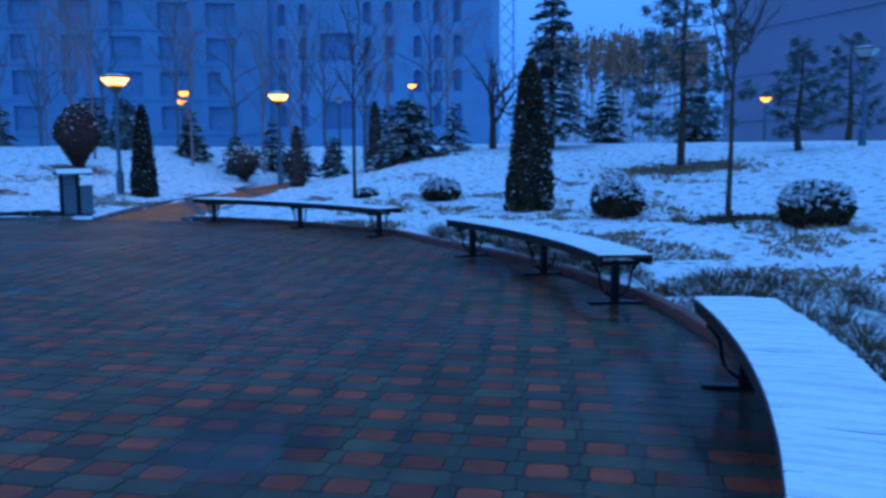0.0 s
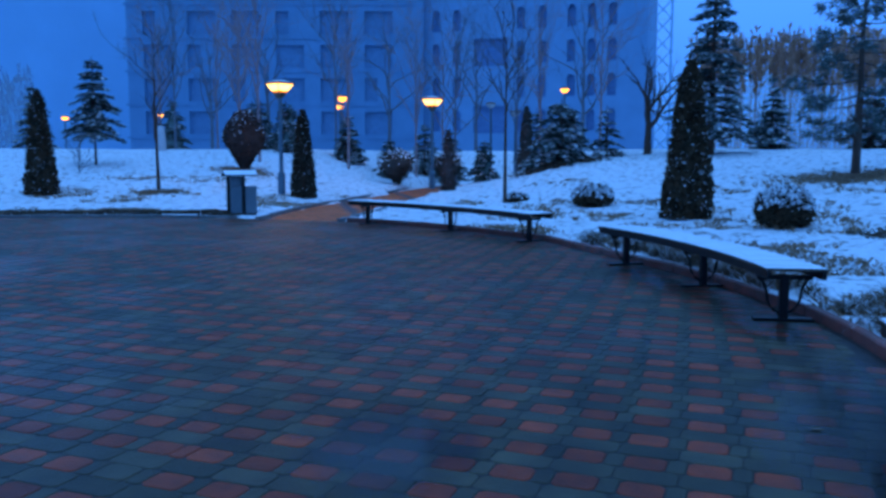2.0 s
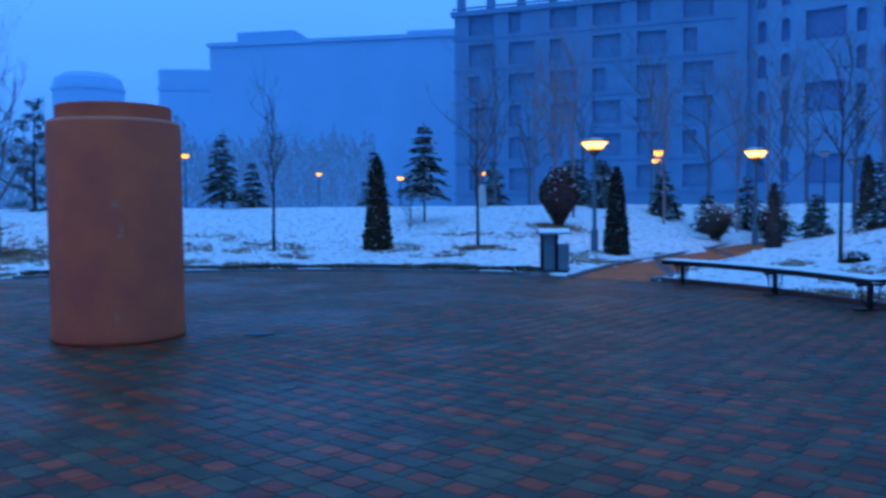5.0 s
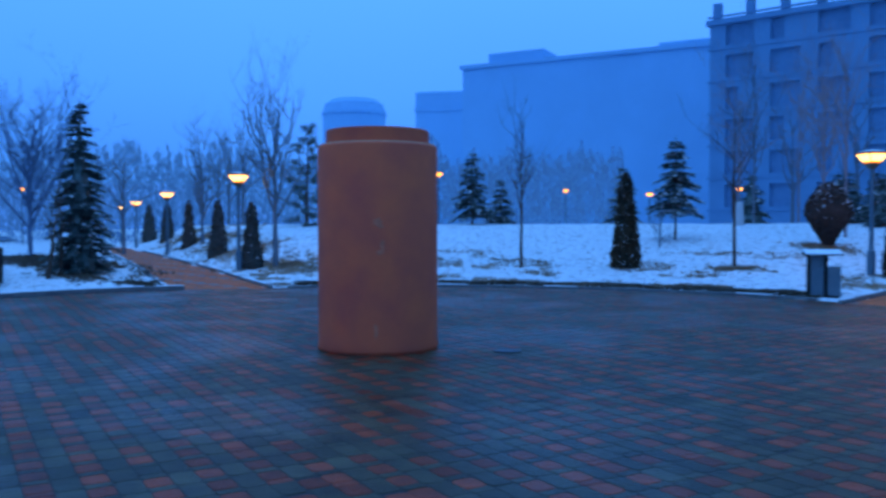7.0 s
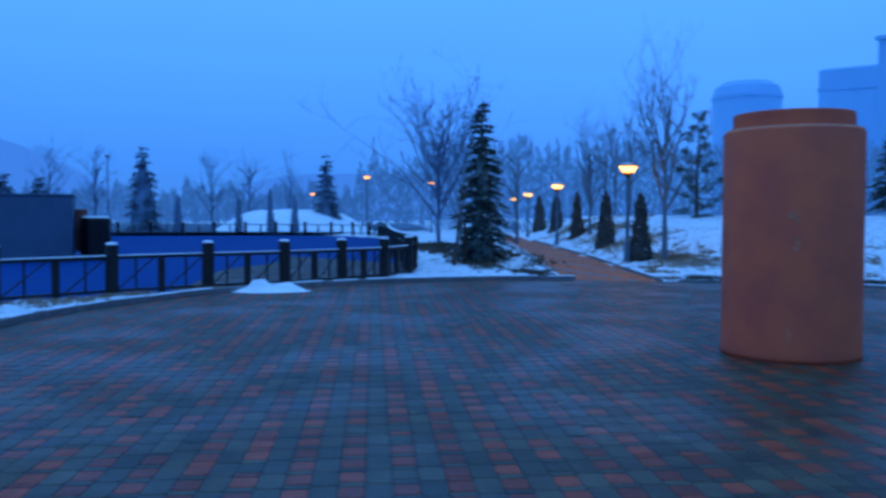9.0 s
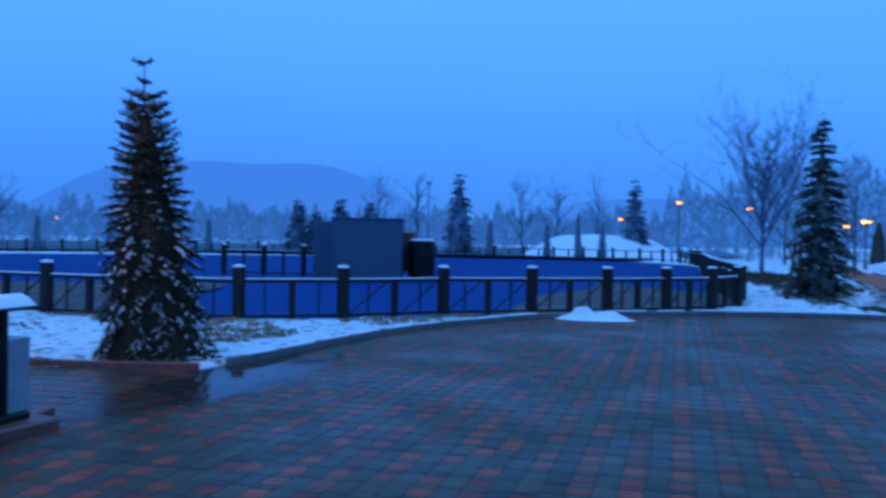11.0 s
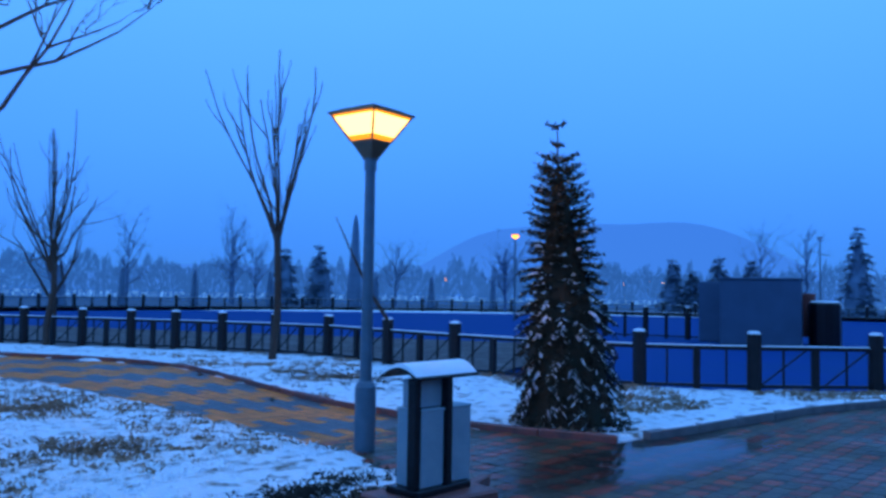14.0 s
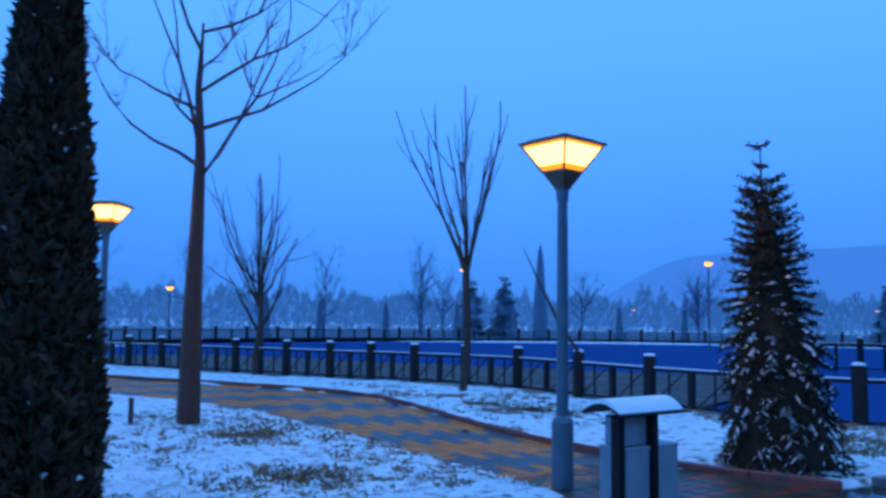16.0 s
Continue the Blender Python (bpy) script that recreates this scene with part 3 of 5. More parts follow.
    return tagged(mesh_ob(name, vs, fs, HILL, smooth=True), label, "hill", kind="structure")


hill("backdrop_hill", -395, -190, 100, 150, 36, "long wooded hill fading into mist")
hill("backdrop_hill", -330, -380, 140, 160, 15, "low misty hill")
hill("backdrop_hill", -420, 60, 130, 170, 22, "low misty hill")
sm = hill("snow_mound", -84, -1.0, 8, 10, 2.6, "low snow-covered mound beyond the pool")
sm.data.materials[0] = SNOW
tagged(sm, category="mound")


# ---- plants ----
def leaf_cloud(n, place, size, droop=0.0, flat=0.4):
    """n small bent leaf pairs at the places that place() yields: (point, outward direction)."""
    vs, fs = [], []
    for _ in range(n):
        p, d = place()
        d = (d + Vector((random.gauss(0, 0.5), random.gauss(0, 0.5), random.gauss(0, 0.5) - droop))).normalized()
        s = d.cross(Vector((random.gauss(0, 1), random.gauss(0, 1), random.gauss(0, 1)))).normalized()
        L = size * random.uniform(0.6, 1.4)
        b = len(vs)
        vs += [p - d * L * 0.3, p + s * L * flat, p + d * L, p - s * L * flat]
        fs += [(b, b + 1, b + 2), (b, b + 2, b + 3)]
    return vs, fs


def thuja(x, y, z, h, w, label, n=2600, snow=260, lean=0.0, seed=1, mat_leaf=None):
    random.seed(seed)
    root = thing("thuja_tree", pose(x, y, z - 0.03, lean, 0, seed * 40), label, "tree", "thujas")
    R = w / 2

    def prof(u):
        return R * (0.90 + 0.10 * smooth(u / 0.15)) * (1 - 0.74 * u ** 1.05) * (1 - smooth((u - 0.88) / 0.12) * 0.7)
    tb = Tubes()
    tb.add([Vector((0, 0, 0)), Vector((0, 0, h * 0.5))], [0.05 + 0.02 * h, 0.03], 8)
    mesh_ob("trunk", tb.v, tb.f, BARK, root)
    part("inner_foliage", lathe([(prof(u) * 0.86, max(0.04, u * h)) for u in [k / 12 for k in range(13)]], 14), mat_leaf or THUJA, root)

    def place():
        u = random.random() ** 1.25
        a = random.uniform(0, 6.283)
        r = prof(u) * (random.uniform(0.82, 1.05) + 0.12 * noise.noise((math.cos(a) * 2 + seed, math.sin(a) * 2, u * h * 2.2)))
        return Vector((r * math.cos(a), r * math.sin(a), max(0.05, u * h))), Vector((math.cos(a) * 0.5, math.sin(a) * 0.5, 0.9))
    vs, fs = leaf_cloud(n, place, min(0.095, 0.05 + 0.016 * h))
    tagged(mesh_ob("foliage", vs, fs, mat_leaf or THUJA, root), kind="stuff")
    vs, fs = leaf_cloud(snow, lambda: (lambda q: (q[0] * 1.0 + Vector((q[0].x, q[0].y, 0)) * 0.03, Vector((q[0].x, q[0].y, 0.1)).normalized()))(place()), 0.028 + 0.004 * h, flat=0.5)
    tagged(mesh_ob("snow_cover", vs, fs, SNOW, root), kind="stuff")
    return root


def ball_shrub(x, y, z, w, h, label, n=1500, snow=500, seed=1, box_like=1.0, name="ball_shrub", tear=False, leaf_mat=None):
    random.seed(seed)
    root = thing(name, pose(x, y, z - 0.04, 0, 0, seed * 31), label, "shrub")

    def place():
        v = Vector((random.gauss(0, 1), random.gauss(0, 1), random.gauss(0, 1))).normalized()
        k = 1 + 0.10 * noise.noise(v * 2.3 + Vector((seed, 0, 0)))
        sx = (abs(v.x) ** box_like) * math.copysign(1, v.x)
        sy = (abs(v.y) ** box_like) * math.copysign(1, v.y)
        zz = v.z
        q = Vector((sx * w / 2 * k, sy * w / 2 * k, h / 2 + zz * h / 2 * k))
        if tear:
            u = max(0, q.z / h)
            q.x *= 0.30 + 0.84 * smooth(u / 0.68)
            q.y *= 0.30 + 0.84 * smooth(u / 0.68)
            taper = 1 - 0.2 * smooth((u - 0.45) / 0.55)
            q.x, q.y = q.x * taper, q.y * taper
        q.z = max(q.z, 0.03)
        return q, v

    core = bmesh.new()
    bmesh.ops.create_icosphere(core, subdivisions=3, radius=1.0)
    for v in core.verts:
        d = v.co.normalized()
        u = max(0, 0.5 + d.z * 0.43)
        f = (0.30 + 0.84 * smooth(u / 0.68)) * (1 - 0.2 * smooth((u - 0.45) / 0.55)) if tear else 1
        v.co = Vector((abs(d.x) ** box_like * math.copysign(w * 0.43, d.x) * f, abs(d.y) ** box_like * math.copysign(w * 0.43, d.y) * f, max(0.02, h / 2 + d.z * h * 0.43)))
    part("inner_foliage", core, leaf_mat or THUJA, root)
    vs, fs = leaf_cloud(n, place, 0.045 + 0.02 * w)
    tagged(mesh_ob("foliage", vs, fs, leaf_mat or THUJA, root), kind="stuff")

    def top():
        while True:
            q, v = place()
            if v.z > random.uniform(-0.1, 0.7):
                return q + v * 0.015, Vector((v.x, v.y, 0.1))
    vs, fs = leaf_cloud(snow, top, 0.05 + 0.012 * w, flat=0.7)
    tagged(mesh_ob("snow_cover", vs, fs, SNOW, root), kind="stuff")
    return root


def conifer(x, y, z, h, w, label, seed=1, tiers=16, per=9, dens=26, needle=None, snow=0.35, clear=0.06, trunk=0.05, top_gap=0.0, droop=0.35, leaf=0.11, irregular=0.25, lean=0.0, power=0.8, core=0.0, clump=1.0):
    """Spruce or pine: trunk, drooping limbs with needle sprays, snow lying on the sprays."""
    random.seed(seed * 7 + 3)
    needle = needle or NEEDLE
    root = thing("conifer_tree", pose(x, y, z - 0.05, lean, 0, seed * 57), label, "tree", "conifers")
    tb = Tubes()
    tb.add([Vector((0, 0, 0)), Vector((0, 0, h * 0.5)), Vector((0, 0, h))], [trunk * 1.3, trunk * 0.8, 0.012], 8)
    mesh_ob("trunk", tb.v, tb.f, BARK, root)
    limbs, nv, nf, sv, sf = Tubes(), [], [], [], []
    if core:
        part("inner_foliage", lathe([(max(0.03, w / 2 * core * (1 - k / 12) ** power * random.uniform(0.85, 1.1)), 0.05 + h * (0.86 - top_gap) * k / 12) for k in range(13)], 14), needle, root)
    for i in range(tiers):
        u = clear + (1 - clear) * (i + random.uniform(-0.3, 0.3)) / tiers
        u = max(clear, min(0.985, u))
        if top_gap and 1 - top_gap < u < 0.965:
            continue
        reach = w / 2 * (1 - u) ** power * (1 if u > clear + 0.05 else 0.9) + 0.04 * h * 0.4 * (1 - u) + 0.05
        for j in range(max(4, int(per * (1 - 0.5 * u)))):
            a = random.uniform(0, 6.283)
            L = reach * random.uniform(1 - irregular, 1 + irregular * 0.6)
            d = Vector((math.cos(a), math.sin(a), 0))
            p0 = Vector((0, 0, u * h))
            p1 = p0 + d * L * 0.55 + Vector((0, 0, -L * droop * 0.25))
            p2 = p0 + d * L + Vector((0, 0, -L * droop + 0.04))
            limbs.add([p0, p1, p2], [0.012 + 0.02 * (1 - u), 0.01, 0.004], 3)
            cnt = max(3, int(dens * L / (w / 2)))
            side = Vector((-d.y, d.x, 0))
            for k in range(cnt):
                v = (k + random.random()) / cnt
                v = 0.18 + 0.85 * v
                p = p0.lerp(p1, v / 0.55) if v < 0.55 else p1.lerp(p2, (v - 0.55) / 0.45)
                sgn = random.choice((-1, 1))
                dd = (d * random.uniform(0.3, 0.9) + side * sgn * random.uniform(0.3, 1.0) + Vector((0, 0, random.uniform(-0.55, 0.12)))).normalized()
                ll = leaf * random.uniform(0.7, 1.5) * (1.2 - 0.5 * v)
                s = dd.cross(Vector((0, 0, 1)) + d * random.uniform(-0.4, 0.4)).normalized() * ll * 0.30
                for fan in (-0.55, 0.0, 0.55):
                    de = (dd + s.normalized() * fan + Vector((0, 0, -0.25 * abs(fan) + random.uniform(-0.2, 0.2)))).normalized()
                    w_ = de.cross(Vector((random.gauss(0, 0.5), random.gauss(0, 0.5), 1))).normalized() * ll * 0.16
                    b = len(nv)
                    nv += [p, p + de * ll * 0.5 + w_, p + de * ll, p + de * ll * 0.5 - w_]
                    nf += [(b, b + 1, b + 2), (b, b + 2, b + 3)]
                if random.random() < snow:
                    b = len(sv)
                    o = Vector((0, 0, 0.012))
                    sc = s * clump
                    sv += [p + o, p + dd * ll * 0.5 * clump + sc + o * 1.6, p + dd * ll * 0.95 * clump + o, p + dd * ll * 0.5 * clump - sc + o * 1.6]
                    sf += [(b, b + 1, b + 2), (b, b + 2, b + 3)]
    tagged(mesh_ob("limb_work", limbs.v, limbs.f, BARK, root), kind="stuff")
    tagged(mesh_ob("needle_spray", nv, nf, needle, root), kind="stuff")
    if sf:
        tagged(mesh_ob("snow_cover", sv, sf, SNOW, root), kind="stuff")
    return root


def blade(vs, fs, p, d, s):
    b = len(vs)
    vs += [p, p + d * 0.5 + s, p + d, p + d * 0.5 - s]
    fs += [(b, b + 1, b + 2), (b, b + 2, b + 3)]


def rand_dir(flat=1.0):
    return Vector((random.gauss(0, 1), random.gauss(0, 1), random.gauss(0, flat))).normalized()


def pine(x, y, z, h, w, label, seed=1, limbs=40, clear=0.16, trunk=0.09, tuft=0.17, blades=46, snow=0.35, needle=None):
    """Young pine: limbs that sag and turn up at the ends, needles in round tufts, snow on the tufts."""
    random.seed(seed * 17 + 1)
    root = thing("conifer_tree", pose(x, y, z - 0.05, 0, 0, seed * 57), label, "tree", "conifers")
    tb, lb, nv, nf, sv, sf = Tubes(), Tubes(), [], [], [], []
    tb.add([Vector((0.04 * math.sin(k), 0.03 * math.cos(2 * k), h * k / 6)) for k in range(7)], [trunk * (1.2 - 0.18 * k) for k in range(7)], 8)
    mesh_ob("trunk", tb.v, tb.f, BARK, root)
    for i in range(limbs):
        u = clear + (0.99 - clear) * (i + random.random()) / limbs
        a = i * 2.4 + random.uniform(-0.5, 0.5)
        belly = min(1.0, 0.62 + 1.6 * (u - clear))
        L = w / 2 * belly * (1 - u) ** 0.62 * random.uniform(0.55, 1.2) + 0.14
        d = Vector((math.cos(a), math.sin(a), 0))
        side = Vector((-d.y, d.x, 0))
        rise = 0.5 * u - 0.22
        pts = [Vector((0, 0, u * h)) + d * L * q + Vector((0, 0, L * (rise * q - 0.22 * q * (1 - q) + 0.14 * q ** 3))) for q in (0, 0.25, 0.5, 0.75, 1)]
        lb.add(pts, [0.03 * (1 - u) + 0.008, 0.02 * (1 - u) + 0.007, 0.012, 0.008, 0.004], 4)
        for _ in range(max(2, int(7 * L / (w / 2) + 2))):
            q = random.uniform(0.35, 1.0)
            c = pts[int(q * 3.99)].lerp(pts[int(q * 3.99) + 1], q * 4 - int(q * 3.99)) + side * random.gauss(0, 0.17 * L) + Vector((0, 0, random.uniform(-0.08, 0.10)))
            for _ in range(blades):
                e = (rand_dir(0.9) + d * 0.35 + Vector((0, 0, 0.1))).normalized()
                ll = tuft * random.uniform(0.6, 1.25)
                blade(nv, nf, c + rand_dir() * tuft * 0.35, e * ll, e.cross(rand_dir()).normalized() * ll * 0.075)
                if random.random() < snow * 0.5 and e.z > -0.1:
                    blade(sv, sf, c + e * tuft * 0.55 + Vector((0, 0, 0.05)), Vector((e.x, e.y, 0.15 * e.z)) * ll * 0.7, Vector((-e.y, e.x, 0.1)) * ll * 0.2)
    tagged(mesh_ob("limb_work", lb.v, lb.f, BARK, root), kind="stuff")
    tagged(mesh_ob("needle_spray", nv, nf, needle or NEEDLE, root), kind="stuff")
    tagged(mesh_ob("snow_cover", sv, sf, SNOW, root), kind="stuff")
    return root


def fir(x, y, z, h, w, label, seed=1):
    """Dense garden fir: short level limbs above, long hanging skirts below, a bare leader, snow along the limbs."""
    random.seed(seed)
    root = thing("conifer_tree", pose(x, y, z - 0.04, 2.2, 1.7, 0), label, "tree", "conifers")
    tb, lb, nv, nf, sv, sf = Tubes(), Tubes(), [], [], [], []
    tb.add([Vector((0, 0, 0)), Vector((0, 0, h * 0.5)), Vector((0.015, 0, h * 0.88)), Vector((0.0, 0.01, h))], [0.06, 0.035, 0.014, 0.006], 8)
    mesh_ob("trunk", tb.v, tb.f, BARK, root)
    part("inner_foliage", lathe([(max(0.02, w / 2 * 0.62 * (1 - 0.9 * (k / 10) ** 1.1)), 0.06 + h * 0.80 * k / 10) for k in range(11)], 12), FIR_NEEDLE, root)
    rings = 36
    for i in range(rings + 2):
        leader = i >= rings
        u = (0.02 + 0.85 * i / (rings - 1)) if not leader else (0.925, 0.992)[i - rings]
        reach = (0.22 + (w / 2 - 0.22) * (1 - u / 0.87) ** 0.92) if not leader else (0.07, 0.11)[i - rings]
        droop = 0.85 * (1 - smooth(u / 0.85)) + 0.06
        turn = random.uniform(0, 6.28)
        n = 5 if leader else int(11 - 4 * u)
        for j in range(n):
            a = turn + 6.283 * j / n + random.uniform(-0.25, 0.25)
            L = reach * random.uniform(0.82, 1.10)
            d = Vector((math.cos(a), math.sin(a), 0))
            side = Vector((-d.y, d.x, 0))
            base = Vector((0, 0, min(h * 0.995, u * h + random.uniform(-0.03, 0.05))))
            tip_up = 0.10 + 0.18 * smooth((u - 0.4) / 0.4)

            def along(q):
                p = base + d * L * (q - 0.18 * droop * q * q) + Vector((0, 0, L * (0.12 * q - droop * q * q + tip_up * q * q * q)))
                p.z = max(0.03, p.z)
                return p
            lb.add([along(q) for q in (0, 0.33, 0.66, 1)], [0.014, 0.010, 0.007, 0.003], 4)
            steps = max(4, int(L / 0.032))
            for k in range(steps):
                q = 0.2 + 0.8 * (k + random.random()) / steps
                p = along(q)
                fwd = (along(min(1, q + 0.05)) - along(q - 0.05)).normalized()
                tw = (0.30 * L * (1.15 - q) + 0.05) if not leader else 0.03
                for sg in (-1, 1):
                    td = (fwd * 0.75 + side * sg * random.uniform(0.5, 1.0) + Vector((0, 0, -0.35 * droop + random.uniform(-0.15, 0.1)))).normalized()
                    tl = tw * random.uniform(0.6, 1.2)
                    for m in range(max(2, int(tl / 0.022))):
                        c = p + td * tl * (m + random.random()) / max(2, int(tl / 0.022))
                        e = (td * 0.7 + rand_dir(0.7)).normalized() * random.uniform(0.03, 0.055)
                        blade(nv, nf, c, e, e.cross(rand_dir()).normalized() * 0.012)
                    if random.random() < 0.24 and q > 0.4 and not leader:
                        f = td * tl * 0.9
                        blade(sv, sf, p + Vector((0, 0, 0.016)), f, f.cross(Vector((0, 0, 1))).normalized() * random.uniform(0.008, 0.017))
            if random.random() < 0.34 and not leader:
                q0 = random.uniform(0.45, 0.75)
                q1, sw = q0 + random.uniform(0.12, 0.28), random.uniform(0.012, 0.036)
                b = len(sv)
                for k in range(6):
                    q = q0 + (q1 - q0) * k / 5
                    p, ww = along(q), sw * math.sin(math.pi * (0.12 + 0.76 * k / 5)) * random.uniform(0.7, 1.3)
                    sv += [p - side * ww + Vector((0, 0, 0.004)), p + Vector((0, 0, 0.012 + ww * 0.8)), p + side * ww + Vector((0, 0, 0.004))]
                for k in range(5):
                    c = b + 3 * k
                    sf += [(c, c + 1, c + 4, c + 3), (c + 1, c + 2, c + 5, c + 4)]
    tagged(mesh_ob("limb_work", lb.v, lb.f, BARK, root), kind="stuff")
    tagged(mesh_ob("needle_spray", nv, nf, FIR_NEEDLE, root), kind="stuff")
    tagged(mesh_ob("snow_cover", sv, sf, SNOW, root), kind="stuff")
    return root


def vase_tree(x, y, z, h, spread, label, seed=1, n=11, knot=0.40, trunk=0.075, bark=None, twigs=3):
    """Young pruned tree: a plain stem to a knot, then whippy limbs that lean out and straighten up."""
    random.seed(seed * 19 + 2)
    root = thing("bare_tree", pose(x, y, z - 0.05, 0, 0, seed * 71), label, "tree")
    tr, br = Tubes(), Tubes()
    tr.add([Vector((0.012 * h * math.sin(1.3 * k), 0.008 * h * math.cos(k), knot * h * k / 5)) for k in range(6)], [trunk * (1.1 - 0.06 * k) for k in range(5)] + [trunk * 0.95], 9)
    mesh_ob("trunk", tr.v, tr.f, bark or BARK, root)
    top = Vector((0.012 * h * math.sin(6.5), 0.008 * h * math.cos(5), knot * h))

    def limb(p, a, lean, L, r, n_twig):
        q, d = [p], Vector((math.cos(a) * lean, math.sin(a) * lean, 1)).normalized()
        for k in range(8):
            out = 0.10 * lean * (1 if k < 4 else -1.3)
            d = (d + Vector((math.cos(a) * out + random.gauss(0, 0.05), math.sin(a) * out + random.gauss(0, 0.05), 0.04))).normalized()
            q.append(q[-1] + d * L / 8)
        br.add(q, [r * (1 - 0.085 * k) for k in range(9)], 6)
        for _ in range(n_twig):
            i = random.randint(2, 6)
            limb(q[i], a + random.uniform(-1.6, 1.6), lean * random.uniform(0.6, 1.5) + 0.2, L * random.uniform(0.18, 0.36), r * 0.5, 0)
    for k in range(n):
        a = k * 2.4 + random.uniform(-0.3, 0.3)
        lean = 0.08 + 2.0 * spread * ((k * 0.618) % 1.0)
        L = (1 - knot) * h * random.uniform(0.72, 1.02)
        limb(top + Vector((0, 0, -random.uniform(0, 0.12) * h * 0.6)), a, lean, L, trunk * random.uniform(0.30, 0.46), twigs)
    tagged(mesh_ob("branch_work", br.v, br.f, bark or BARK, root), kind="stuff")
    return root


def bare_tree(x, y, z, h, w, label, seed=1, trunk=0.06, fork=0.35, limbs=7, up=0.75, depth=3, bark=None, name="bare_tree", lean=0.0, twig=1.0, curve=0.2, limb=1.0, lift=0.0):
    """Leafless tree: a tapered trunk, limbs forking into finer twigs."""
    random.seed(seed * 13 + 5)
    bark = bark or BARK
    root = thing(name, pose(x, y, z - 0.05, lean, 0, seed * 71), label, "tree")
    tr, br = Tubes(), Tubes()
    pts = [Vector((0.02 * h * k / 6 * random.uniform(-0.4, 0.4), 0.02 * h * k / 6 * random.uniform(-0.4, 0.4), h * 0.82 * k / 6)) for k in range(7)]
    tr.add(pts, [trunk * (1.15 - 0.16 * k) if k < 6 else trunk * 0.12 for k in range(7)], 9)
    mesh_ob("trunk", tr.v, tr.f, bark, root)

    def grow(p, d, L, r, n):
        q, seg = [p], 5
        for k in range(seg):
            d = (d + Vector((random.gauss(0, curve), random.gauss(0, curve), random.gauss(0, curve) + 0.06 * up + lift))).normalized()
            q.append(q[-1] + d * L / seg)
        br.add(q, [r * (1 - 0.8 * k / seg) for k in range(seg + 1)], 5 if n > 1 else 3)
        if n > 0:
            for k in range(random.randint(2, 4)):
                i = random.randint(1, seg)
                nd = (d + Vector((random.gauss(0, 0.7), random.gauss(0, 0.7), random.gauss(0, 0.5) + 0.2 * up))).normalized()
                grow(q[i], nd, L * random.uniform(0.35, 0.65), r * (1 - 0.8 * i / seg) * 0.75 + 0.002 * twig, n - 1)
    for k in range(limbs):
        u = fork + (0.8 - fork) * (k / max(1, limbs - 1)) ** 1.1
        a = k * 2.4 + random.uniform(-0.4, 0.4)
        d = Vector((math.cos(a), math.sin(a), up * (1.1 + u))).normalized()
        L = min((1 - u) * h * 1.05 + 0.1 * h, w / 2 / max(0.25, math.hypot(d.x, d.y)))
        grow(Vector((0, 0, u * h)), d, L, (trunk * (0.62 - 0.4 * u) + 0.004) * limb, depth - 1)
    tagged(mesh_ob("branch_work", br.v, br.f, bark, root), kind="stuff")
    return root


# ---- lamps ----
def street_lamp(x, y, z, lit=True, h=3.45, light=0.0, turn=0.0, label=""):
    root = thing("street_lamp", pose(x, y, z - 0.02, 0, 0, turn), label or ("blue-grey steel lamp post with a lit orange conical head" if lit else "dark lamp post with an unlit conical head"), "street lamp", "park lamps")
    k = h / 3.45
    part("lower_pole", lathe([(0.105, 0), (0.105, 0.62 * k), (0.085, 0.66 * k), (0.06, 0.68 * k)], 16), POLE, root, smooth=False)
    part("pole", lathe([(0.06, 0.66 * k), (0.05, 2.80 * k)], 16), POLE, root)
    part("collar", lathe([(0.062, 2.78 * k), (0.062, 2.88 * k), (0.07, 2.90 * k)], 16), POLE, root)
    part("head_base", lathe([(0.075, 2.885 * k), (0.085, 2.91 * k), (0.20, 3.06 * k), (0.20, 3.072 * k), (0.02, 3.075 * k)], 4), HOOD, root, "dark four-sided funnel")
    gl = part("diffuser", lathe([(0.235, 3.122 * k), (0.29, 3.19 * k), (0.383, 3.305 * k), (0.02, 3.308 * k)], 4), GLASS_LIT if lit else GLASS_OFF, root, "glowing warm glass" if lit else "")
    for z0, r0_, z1, r1_ in ((3.078, 0.20, 3.12, 0.234), (3.307, 0.384, 3.325, 0.397)):
        rg = part("glass_rim", lathe([(r0_, z0 * k), (r1_, z1 * k), (0.02, z1 * k)], 4), GLASS_RIM if lit else GLASS_OFF, root)
        rg.visible_shadow = False
    gl.visible_shadow = False
    part("hood", lathe([(0.397, 3.325 * k), (0.437, 3.330 * k), (0.44, 3.352 * k), (0.32, 3.385 * k), (0.15, 3.41 * k), (0.02, 3.415 * k)], 4), HOOD, root)
    part("snow_cap", lathe([(0.33, 3.388 * k), (0.16, 3.432 * k), (0.02, 3.445 * k)], 4), SNOW, root)
    for q in range(4):
        a = q * math.pi / 2
        tb = Tubes()
        tb.add([Vector((0.202 * math.cos(a), 0.202 * math.sin(a), 3.07 * k)), Vector((0.402 * math.cos(a), 0.402 * math.sin(a), 3.328 * k))], [0.012, 0.012], 5)
        mesh_ob("rib", tb.v, tb.f, HOOD, root)
    if light:
        li = new("lamp_light", bpy.data.lights.new("lamp_light", "POINT"))
        li.data.energy, li.data.color, li.data.shadow_soft_size = light, (1.0, 0.47, 0.12), 0.16
        li.location = (x, y, z + 3.22 * k)
    return root


